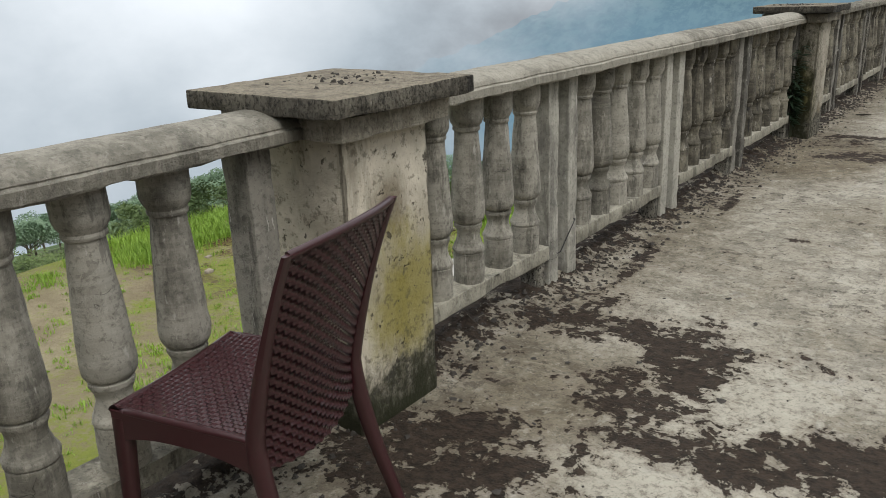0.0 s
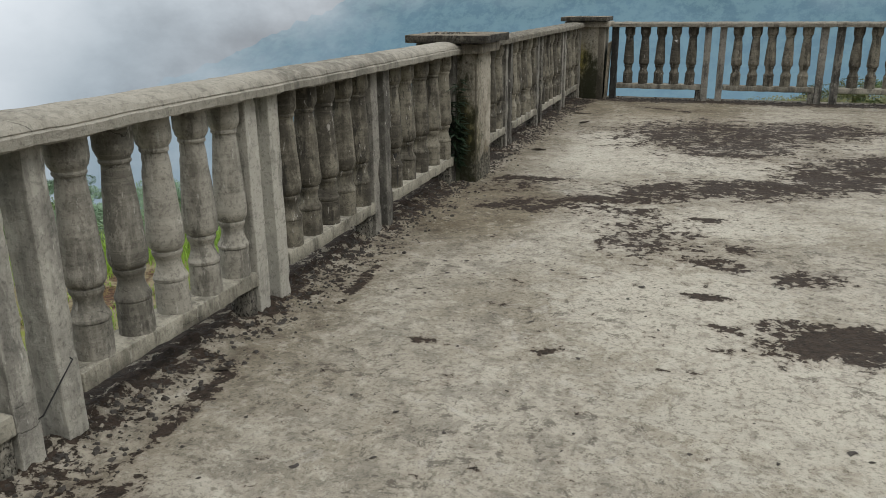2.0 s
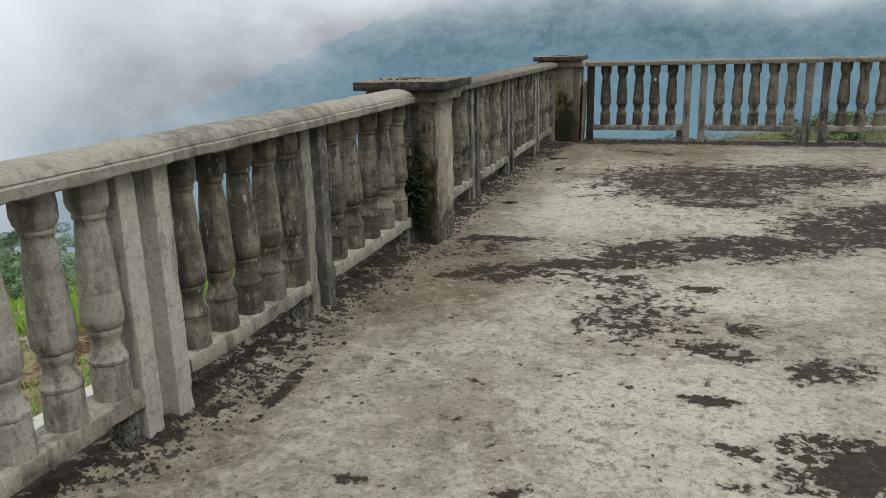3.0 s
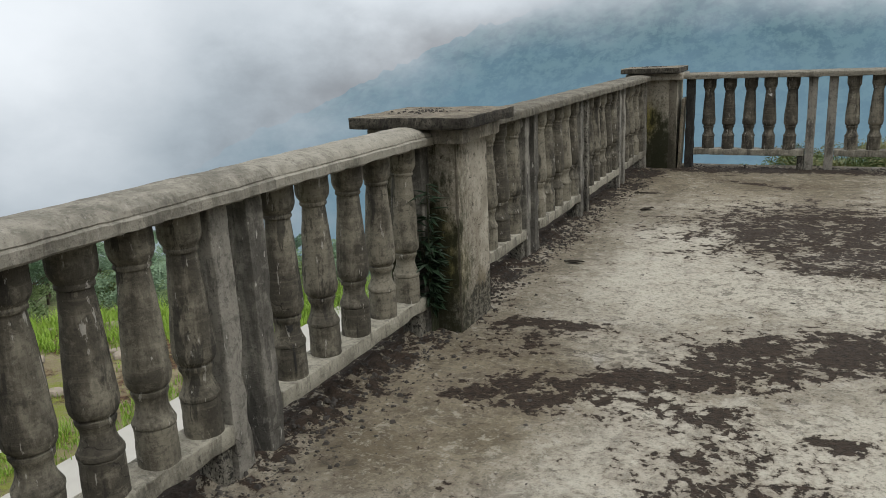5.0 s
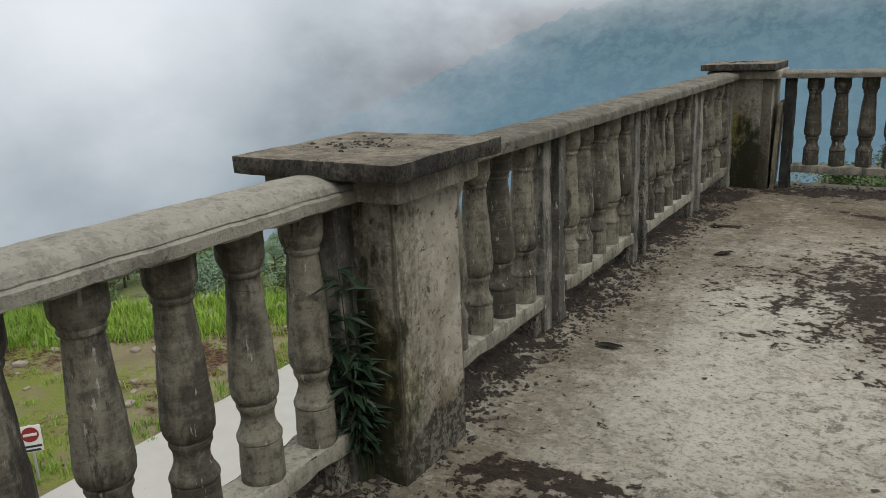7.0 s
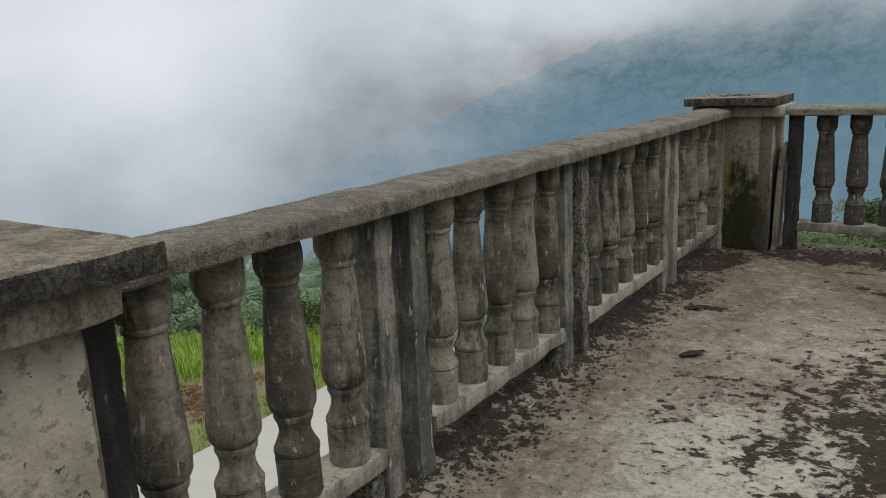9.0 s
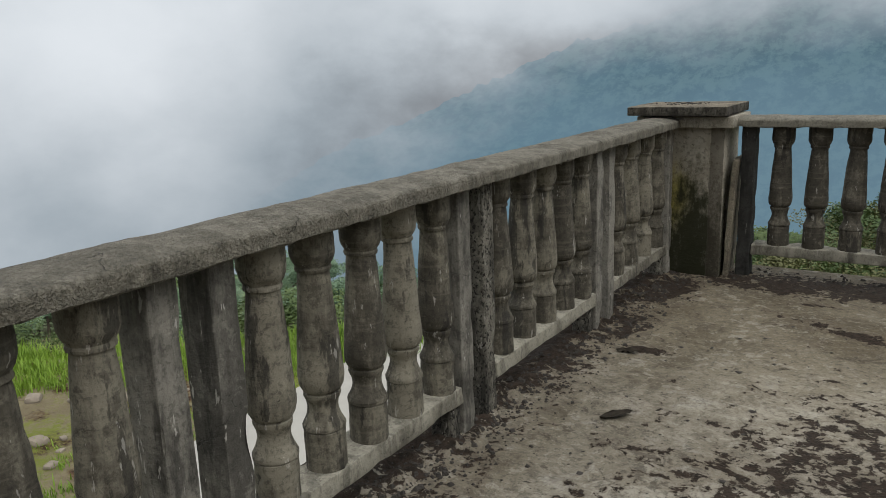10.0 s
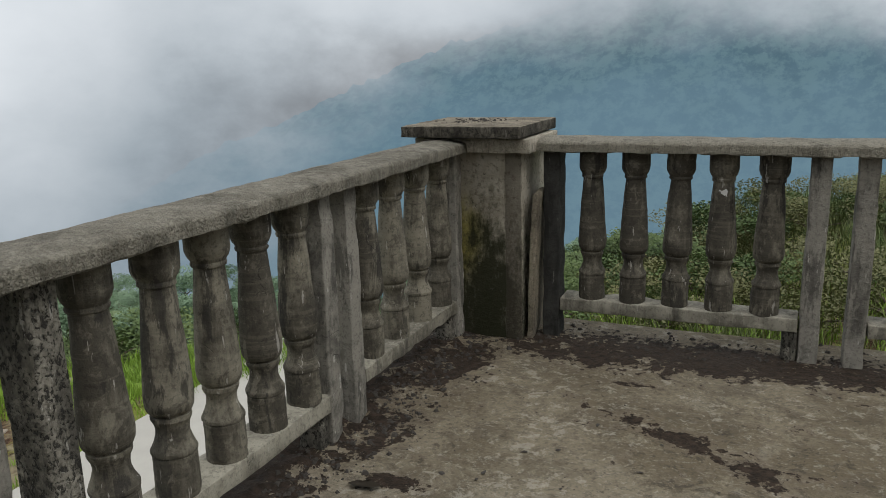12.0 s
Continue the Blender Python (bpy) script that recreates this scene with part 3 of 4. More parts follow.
def terrace_floor():
    x0, x1, y0, y1, d = -1.66, 7.0, -3.0, 13.28, 0.03
    nx, ny = round((x1 - x0) / d) + 1, round((y1 - y0) / d) + 1
    xs, ys = np.linspace(x0, x1, nx), np.linspace(y0, y1, ny)
    gx, gy = np.meshgrid(xs, ys)
    field = np.zeros_like(gx)
    for x, y, rx, ry, turn, w in STAINS:
        a = radians(turn)
        u, v = (gx - x) * math.cos(a) + (gy - y) * math.sin(a), -(gx - x) * math.sin(a) + (gy - y) * math.cos(a)
        q = np.sqrt((u / rx) ** 2 + (v / ry) ** 2)
        field = np.maximum(field, w * np.clip(1.12 - 0.6 * q, 0, 0.74))
    side = np.clip(1 - (gx + 1.46) / 0.36, 0, 1) * (0.68 + 0.16 * np.clip((gy - 6.5) / 2, 0, 1))
    field = np.maximum(field, side)
    # far-end darkening: real moisture plus backlit dimness put into the colour
    damp_dim = np.clip((gy - 9.2) / 3.0, 0, 1) * np.clip((1.6 - gx) / 1.2, 0.5, 1) * 1.0
    damp_dim = np.maximum(damp_dim, np.clip(1 - np.abs(gx + 1.15) / 0.5, 0, 1) * 0.6)
    for x, y, rx, ry, w in ((-1.0, 6.9, 0.6, 0.95, 1.2), (-1.2, 9.4, 0.25, 2.2, 0.6), (-0.9, 2.6, 0.5, 0.7, 0.7), (-1.2, 5.0, 0.4, 2.0, 0.6)):
        damp_dim = np.maximum(damp_dim, w * np.clip(1.3 - np.sqrt(((gx - x) / rx) ** 2 + ((gy - y) / ry) ** 2), 0, 1))
    pale = np.zeros_like(gx)
    for x, y, rx, ry in PALES:
        q = np.sqrt(((gx - x) / rx) ** 2 + ((gy - y) / ry) ** 2)
        pale = np.maximum(pale, np.clip(1.1 - 0.6 * q, 0, 1))
    z = np.array([0.004 * noise.noise(Vector((x * 1.4, y * 1.4, 0))) + 0.0016 * noise.noise(Vector((x * 9, y * 9, 3))) for x, y in zip(gx.ravel(), gy.ravel())])
    # crumbled mortar heaped along the rail
    heap = np.clip(1 - np.abs(gx.ravel() + 1.46) / 0.17, 0, 1)
    lump = np.array([0.5 + noise.noise(Vector((x * 16, y * 16, 7))) + 0.5 * noise.noise(Vector((x * 40, y * 40, 2))) for x, y in zip(gx.ravel()[heap > 0], gy.ravel()[heap > 0])])
    z[heap > 0] += heap[heap > 0] * 0.045 * np.clip(lump, 0, 1.2)
    verts = np.stack([gx.ravel(), gy.ravel(), z], 1)
    i = np.arange(nx * ny).reshape(ny, nx)
    faces = np.stack([i[:-1, :-1].ravel(), i[:-1, 1:].ravel(), i[1:, 1:].ravel(), i[1:, :-1].ravel()], 1)
    me = bpy.data.meshes.new("floor")
    me.from_pydata(verts.tolist(), [], faces.tolist())
    for name, values in (("stain", field), ("pale", pale), ("damp_dim", damp_dim)):
        me.attributes.new(name, "FLOAT", "POINT").data.foreach_set("value", values.ravel().astype(np.float32))
    me.polygons.foreach_set("use_smooth", [True] * len(me.polygons))
    me.materials.append(FLOOR)
    tagged(new("floor", me), "weathered grey concrete terrace floor with dark moist soil patches, dimmed by colour at the far end", "floor", "", "structure")
    slab = stone_box(-1.68, 7.0, -3.0, 13.30, -0.32, -0.03, 0.4, 0.02, 0.004)
    me = finish(slab, "floor_slab", BEAM)
    tagged(new("floor_slab", me), "thick concrete edge of the raised terrace slab", "slab", "", "structure")
    wall = stone_box(-1.60, 7.0, -3.0, 13.20, -7.6, -0.32, 0.8, 0.02, 0.004)
    tagged(new("wall_below", finish(wall, "wall_below", BEAM)), "plain concrete wall carrying the terrace", "wall", "", "structure")


terrace_floor()
# unseen walls, added beside and behind to hold back sky light
for name, box in (("wall_side", (6.7, 7.0, -3.3, 13.2, -0.03, 4.0)), ("wall_back", (-1.66, 6.7, -3.3, -3.02, -0.03, 4.0))):
    tagged(new(name, finish(stone_box(*box, 0.6, 0.01, 0.003), name, BLOCKER_GREY)), "plain grey unseen wall, added to cut light from the side and back", "wall", "", "structure")

# ---- balustrade ----
W, GAP = 0.086, 0.088   # post width, and the slit between neighbouring panels
TOP, BEAM_TOP, BEAM_LOW = 0.932, 0.205, 0.137
# the turned profile: radius in metres, height as a share of the baluster's own
P = [(0.0625, 0.0), (0.0615, 0.168), (0.0592, 0.171), (0.0592, 0.175), (0.0640, 0.178), (0.0645, 0.192), (0.0615, 0.200), (0.0530, 0.222), (0.0465, 0.250),
     (0.0453, 0.268), (0.0475, 0.290), (0.0530, 0.306), (0.0552, 0.313), (0.0552, 0.327), (0.0515, 0.331), (0.0515, 0.336), (0.0595, 0.343), (0.0655, 0.360),
     (0.0680, 0.388), (0.0680, 0.408), (0.0655, 0.455), (0.0602, 0.565), (0.0530, 0.700), (0.0470, 0.795), (0.0455, 0.815), (0.0462, 0.822), (0.0512, 0.826),
     (0.0528, 0.836), (0.0505, 0.845), (0.0520, 0.851), (0.0590, 0.865), (0.0640, 0.885), (0.0650, 0.900), (0.0650, 1.0)]
TALL = TOP - BEAM_TOP + 0.008


def fine_profile(step=0.022):
    """The profile with its long stretches divided, so that chips and dents can show on them."""
    got = []
    for (r0, f0), (r1, f1) in zip(P, P[1:]):
        n = max(1, round((f1 - f0) * TALL / step))
        got += [(r0 + (r1 - r0) * k / n, (f0 + (f1 - f0) * k / n) * TALL) for k in range(n)]
    return got + [(P[-1][0], TALL)]


def baluster_set(mat):
    return [finish(lathe(fine_profile(), 26, None, 0.0024, s * 3.1, 0.016), "baluster", mat, True, 30) for s in range(5)]


BALUSTERS, PALE_BALUSTERS = baluster_set(BALUSTER), baluster_set(PALE_BALUSTER)


def panel(at, length, count, posts, first=0.0, mats=(POST, POST), stock=BALUSTERS, w=W, pitch=0.0):
    """A precast panel, built along its own +y with its front towards +x; posts: which ends have one (near, far)."""
    root = thing("balustrade_panel", at, "precast grey concrete balustrade panel with turned balusters, grimy and cracked", "balustrade", "terrace balustrade panels")
    y0, y1 = (w if posts[0] else 0.0), (length - w if posts[1] else length)
    for k, (yes, ya) in enumerate(((posts[0], 0.0), (posts[1], length - w))):
        if yes:
            s = random.uniform(0, 50)
            part("post", stone_box(-0.112, 0.0, ya, ya + w, -0.01, TOP + 0.006, 0.03, 0.006, 0.0028, s, None, 0.018), mats[k], root, angle=20)
    s = random.uniform(0, 50)
    part("base_beam", stone_box(-0.145, 0.004, y0 + 0.002, y1 - 0.002, BEAM_LOW, BEAM_TOP, 0.05, 0.007, 0.003, s, None, 0.02), BEAM, root, "pale worn concrete bottom beam")
    if posts[1]:
        part("footing", stone_box(-0.11, -0.012, y1 - 0.07, y1 - 0.004, -0.01, BEAM_LOW - 0.002, 0.04, 0.012, 0.006, s + 3), PITTED, root)
    gap = pitch or (y1 - y0) / count
    first += ((y1 - y0) - gap * count) / 2
    for k in range(count):
        ob = part("baluster", random.choice(stock), None, root)
        ob.matrix_local = pose(-0.062, y0 + gap * (k + 0.5) + first, BEAM_TOP - 0.004, random.uniform(-0.6, 0.6), random.uniform(-0.6, 0.6), random.uniform(0, 360))
    return root


X = -1.38
def along(y):
    return pose(X, y, 0)


def handrail(y0, y1, at, seed, round_top, mat, label):
    if round_top:
        prof = [(-0.185, 0.0), (0.048, 0.0), (0.054, 0.007), (0.054, 0.036), (0.046, 0.040), (0.043, 0.042), (0.045, 0.046)]
        prof += [(-0.068 + 0.112 * math.cos(a), 0.044 + 0.046 * math.sin(a)) for a in (0.35, 0.7, 1.05, 1.4, 1.75, 2.1, 2.45, 2.8)]
        prof += [(-0.188, 0.044), (-0.192, 0.03)]
    else:
        prof = [(-0.185, 0.0), (0.046, 0.0), (0.052, 0.006), (0.053, 0.040), (0.050, 0.047), (0.042, 0.053), (0.0, 0.061), (-0.06, 0.066), (-0.12, 0.065), (-0.172, 0.057), (-0.19, 0.046), (-0.192, 0.01)]
    root = thing("handrail", at, label, "handrail", "terrace handrails")
    n = max(1, round((y1 - y0) / 1.29))
    for k in range(n):
        a, b = y0 + (y1 - y0) * k / n, y0 + (y1 - y0) * (k + 1) / n - 0.0006
        part("rail", sweep([(x, z + TOP) for x, z in prof], a, b, 0.03, 0.0035, seed, 0.024, TOP), mat, root)
    return root


PIER_Y = (2.30, 7.755)
# far edge of the second post of each pair, along the walk
PAIRS = (3.77, 5.055, 6.30, 9.205, 10.505, 11.84)
random.seed(4)
mats = {3.77: (PALE_POST, PALE_POST), 5.055: (PALE_POST, PALE_POST), 6.30: (POST, POST), 9.205: (POST, POST), 10.505: (POST, PITTED), 11.84: (POST, POST)}

def run(y_from, ends, y_to, last, stock, by_pier):
    start = y_from
    for i, e in enumerate(ends):
        stop = e - W - GAP
        panel(along(start), stop - start, 4 if i == 0 else 5, (True, True), 0.0 if i == 0 else 0.03, (mats[ends[i - 1]][1] if i else by_pier, mats[e][0]), stock if i < 2 else BALUSTERS)
        start = e - W
    return panel(along(start), y_to - start, last, (True, True), 0.03, (mats[ends[-1]][1], POST), BALUSTERS)


stained = run(PIER_Y[0] + 0.275, PAIRS[:3], PIER_Y[1] - 0.195, 5, PALE_BALUSTERS, POST)
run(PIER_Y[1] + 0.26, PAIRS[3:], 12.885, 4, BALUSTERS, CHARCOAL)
panel(along(0.71), 1.27, 5, (True, True), -0.11, (POST, POST), PALE_BALUSTERS)
panel(along(0.71 - 1.315), 1.27, 5, (True, True))
handrail(-0.5, PIER_Y[0] - 0.10, along(0), 1.0, True, RAIL, "rounded grey concrete handrail with a crumbling lower edge")
handrail(PIER_Y[0] + 0.15, PIER_Y[1] - 0.15, along(0), 5.0, True, RAIL, "rounded grey concrete handrail, cracked and nibbled below")
handrail(PIER_Y[1] + 0.15, 12.95, along(0), 9.0, False, ROUGH_RAIL, "flat-topped rough concrete handrail with lichen grain")

# the far side, turned so that its front looks back along -y
FAR = 12.995
def across(x):
    return pose(x, FAR, 0, 0, 0, -90)


fx = -0.997
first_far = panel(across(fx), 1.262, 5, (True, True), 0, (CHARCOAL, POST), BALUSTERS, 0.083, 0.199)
bpy.context.view_layer.update()
for k in range(3):
    panel(across(fx + 1.362 + k * 1.362), 1.262, 5, (True, True), 0, (POST, POST), BALUSTERS, 0.083, 0.199)
handrail(-1.12, 4.5, pose(0, FAR, 0, 0, 0, -90), 14.0, False, ROUGH_RAIL, "flat-topped grey concrete handrail closing the far side")


def mark(parent, centre, radius, facing, wide, high, mat, seed, label):
    """A splash of paint that wraps round a baluster, with a ragged outline."""
    bm = bmesh.new()
    rings = []
    for k, f in enumerate((0.0, 0.5, 1.0)):
        ring = []
        for i in range(28):
            a = 2 * math.pi * i / 28
            r = f * (0.75 + 0.5 * noise.noise(Vector((math.cos(a) * 1.7, math.sin(a) * 1.7, seed))) + (0.2 * noise.noise(Vector((i * 0.9, seed, 0)))))
            u, v = math.cos(a) * r * wide, math.sin(a) * r * high
            d = radians(facing) + u / radius
            ring.append(bm.verts.new((centre[0] + math.cos(d) * radius, centre[1] + math.sin(d) * radius, centre[2] + v)))
        rings.append(ring)
    for p, q in zip(rings, rings[1:]):
        for i in range(28):
            bm.faces.new((p[i], p[(i + 1) % 28], q[(i + 1) % 28], q[i]))
    bmesh.ops.remove_doubles(bm, verts=bm.verts, dist=1e-5)
    ob = part("paint_mark", bm, mat, parent, label)
    ob.matrix_parent_inverse = parent.matrix_world.inverted()


mx = fx + 0.631 + 0.199
mark(first_far, (mx, FAR + 0.062, 0.735), 0.0525, -95, 0.03, 0.05, WHITE_PAINT, 1.0, "splash of white paint")
mark(first_far, (mx, FAR + 0.062, 0.64), 0.0575, -82, 0.013, 0.04, WHITE_PAINT, 4.0, "splash of white paint")
# a rusty black run down the first baluster before the second pier
sy = PAIRS[2] + 0.1475
mark(stained, (X - 0.062, sy, 0.405), 0.0500, -42, 0.014, 0.022, SIGN_BLACK, 7.0, "black stain round the waist")
mark(stained, (X - 0.062, sy, 0.275), 0.0645, -38, 0.005, 0.085, SIGN_BLACK, 9.0, "thin black run of rust")


# ---- piers ----
def pier(x, y, seed, mat, width, label, right=0.0, top=CAP):
    root = thing("pier", pose(x, y, 0), label, "pier", "terrace piers")
    h = width / 2
    part("shaft", stone_box(-h, h + right, -h, h, -0.02, 0.937, 0.03, 0.007, 0.0016, seed, None, 0.010), mat, root)
    part("collar", stone_box(-h - 0.058, h + 0.058 + right, -h - 0.050, h + 0.050, 0.935, 1.004, 0.025, 0.006, 0.0016, seed + 5, None, 0.010), COLLAR, root, "moulded band below the cap, chipped")
    cap = part("cap", stone_box(-0.305, 0.305, -0.318, 0.300, 1.010, 1.066, 0.022, 0.006, 0.0016, seed + 9, None, 0.009), CAP_SIDE, root, "overhanging square concrete cap slab with pitted black edge, side shading deepened by colour")
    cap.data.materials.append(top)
    # upward faces get the paler tone, so face shading is partly painted
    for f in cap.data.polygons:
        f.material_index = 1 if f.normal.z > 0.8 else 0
    bm = bmesh.new()
    rng = random.Random(seed)
    for k in range(90):
        px, py = rng.gauss(-0.05, 0.09), rng.gauss(0.05, 0.09)
        if max(abs(px), abs(py)) < 0.27:
            r, a = rng.uniform(0.0015, 0.006) * rng.choice((0.7, 1, 1.5)), rng.uniform(0, 6.28)
            low, high = [], []
            for q in range(5):
                d = a + q * 1.257 + rng.uniform(-0.4, 0.4)
                e = r * rng.uniform(0.6, 1.5)
                low.append(bm.verts.new((px + math.cos(d) * e * 1.5, py + math.sin(d) * e, 1.064)))
                high.append(bm.verts.new((px + math.cos(d) * e * 0.8, py + math.sin(d) * e * 0.6, 1.066 + r * rng.uniform(0.3, 1.1))))
            for q in range(5):
                bm.faces.new((low[q], low[(q + 1) % 5], high[(q + 1) % 5], high[q]))
            bm.faces.new(high)
    tagged(part("debris", bm, RUBBLE, root, "dry dirt and crumbs on the cap"), kind="stuff")
    return root


pier(-1.43, PIER_Y[0], 2.0, plaster("pier_plaster_algae", (0.2, 0.06, 0.40), (0.1, -0.1, -0.05), (0.13, 0.24, 0.28), (0.45, 0.45, 0.18), 1.45, rust=(0.2, 0.0, 0.70)), 0.385, "square plastered pier with yellow algae and a mottled black foot")
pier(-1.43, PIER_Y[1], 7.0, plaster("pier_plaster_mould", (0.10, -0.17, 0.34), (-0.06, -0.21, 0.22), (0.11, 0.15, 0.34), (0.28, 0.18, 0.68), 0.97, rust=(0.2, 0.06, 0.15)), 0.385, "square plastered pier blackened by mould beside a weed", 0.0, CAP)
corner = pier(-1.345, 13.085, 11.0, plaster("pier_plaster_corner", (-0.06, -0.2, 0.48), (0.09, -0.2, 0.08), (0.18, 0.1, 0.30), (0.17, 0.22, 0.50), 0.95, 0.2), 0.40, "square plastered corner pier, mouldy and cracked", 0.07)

slab = part("loose_plaster", stone_box(-0.012, 0.022, -0.15, 0.15, 0.0, 0.74, 0.03, 0.006, 0.006, 3.0, None, 0.03), CAP, corner, "cracked slab of plaster coming away")
slab.matrix_local = pose(0.285, -0.02, 0.0, 0, 2.5, 4)

# crumbs of mortar and soil along the foot of the rail
def rubble():
    rng = random.Random(3)
    verts, faces = [], []
    for k in range(9000):
        if k < 7600:
            y, x = 0.4 + 12.5 * rng.random() ** 0.75, -1.34 + abs(rng.gauss(0, 0.12)) - 0.12 + rng.gauss(0, 0.05)
        else:
            x, y = rng.uniform(-1.1, 3.6), 13.05 + rng.gauss(0, 0.08)
        r = rng.uniform(0.0015, 0.0055) * rng.choice((0.7, 1, 1, 1.6, 2.4))
        z = 0.045 * max(0, 1 - abs(x + 1.46) / 0.17) * 0.4
        n = len(verts)
        a = rng.uniform(0, 6.28)
        for dx, dy, dz in ((-1, -.7, 0), (1, -.8, 0), (.9, .8, 0), (-.8, .9, 0), (-.5, -.4, .9), (.6, -.3, 1.1), (.4, .5, .8), (-.4, .4, 1.0)):
            jx, jy = dx * r * rng.uniform(.7, 1.3), dy * r * rng.uniform(.7, 1.3)
            verts.append((x + jx * math.cos(a) - jy * math.sin(a), y + jx * math.sin(a) + jy * math.cos(a), z + dz * r * 0.9))
        for f in ((0, 1, 5, 4), (1, 2, 6, 5), (2, 3, 7, 6), (3, 0, 4, 7), (4, 5, 6, 7)):
            faces.append(tuple(n + i for i in f))
    bulk("rubble", verts, faces, RUBBLE, "dark crumbs of mortar and soil along the rail's foot", "rubble")


rubble()


def litter():
    """Flat dark flakes of soil and leaf strewn over the floor, thicker towards the rail."""
    rng = random.Random(12)
    verts, faces = [], []
    for k in range(900):
        x, y = -1.3 + min(rng.expovariate(0.9), 4.5), rng.uniform(1.2, 12.8)
        r, a, n = rng.uniform(0.002, 0.009) * rng.choice((0.6, 0.8, 1, 1.7)), rng.uniform(0, 6.28), len(verts)
        long = rng.uniform(0.5, 1.0)
        verts.append((x, y, 0.005 + r * 0.1))
        for q in range(6):
            d, e = q * 1.047, r * rng.uniform(0.35, 1.6)
            u, v = math.cos(d) * e, math.sin(d) * e * long
            verts.append((x + u * math.cos(a) - v * math.sin(a), y + u * math.sin(a) + v * math.cos(a), rng.uniform(0.001, 0.005)))
        faces += [(n, n + 1 + q, n + 1 + (q + 1) % 6) for q in range(6)]
    bulk("litter", verts, faces, RUBBLE, "dark flakes of soil and leaf strewn on the floor", "litter")


litter()


def dead_leaf(x, y, turn, size, seed):
    """A dry leaf curled up along its midrib."""
    bm, rng = bmesh.new(), random.Random(seed)
    rows = []
    for k in range(9):
        f = k / 8
        w = size * 0.19 * math.sin(math.pi * min(1.0, f * 0.96 + 0.03)) ** 0.8
        lift = size * (0.05 + 0.16 * (f - 0.45) ** 2)
        rows.append([bm.verts.new((size * (f - 0.5), w * q * rng.uniform(0.85, 1.1), lift + 0.35 * w * q * q + 0.02 * size * rng.uniform(-1, 1))) for q in (-1, -0.5, 0, 0.5, 1)])
    for a, b in zip(rows, rows[1:]):
        for q in range(4):
            bm.faces.new((a[q], a[q + 1], b[q + 1], b[q]))
    bmesh.ops.solidify(bm, geom=bm.faces[:], thickness=0.0012)
    ob = new("dead_leaf", finish(bm, "dead_leaf", DEAD_LEAF, True, 60))
    ob.matrix_world = pose(x, y, 0.002, 0, 0, turn)
    tagged(ob, "curled dark dry leaf lying on the concrete floor", "leaf", "dead leaves on the floor")


for k, spot in enumerate(((-1.06, 8.93, 10, 0.15), (-0.94, 10.66, 50, 0.17), (-1.23, 4.27, 30, 0.08), (-1.13, 11.36, 10, 0.14))):
    dead_leaf(spot[0], spot[1], spot[2], spot[3] * 0.85, k)


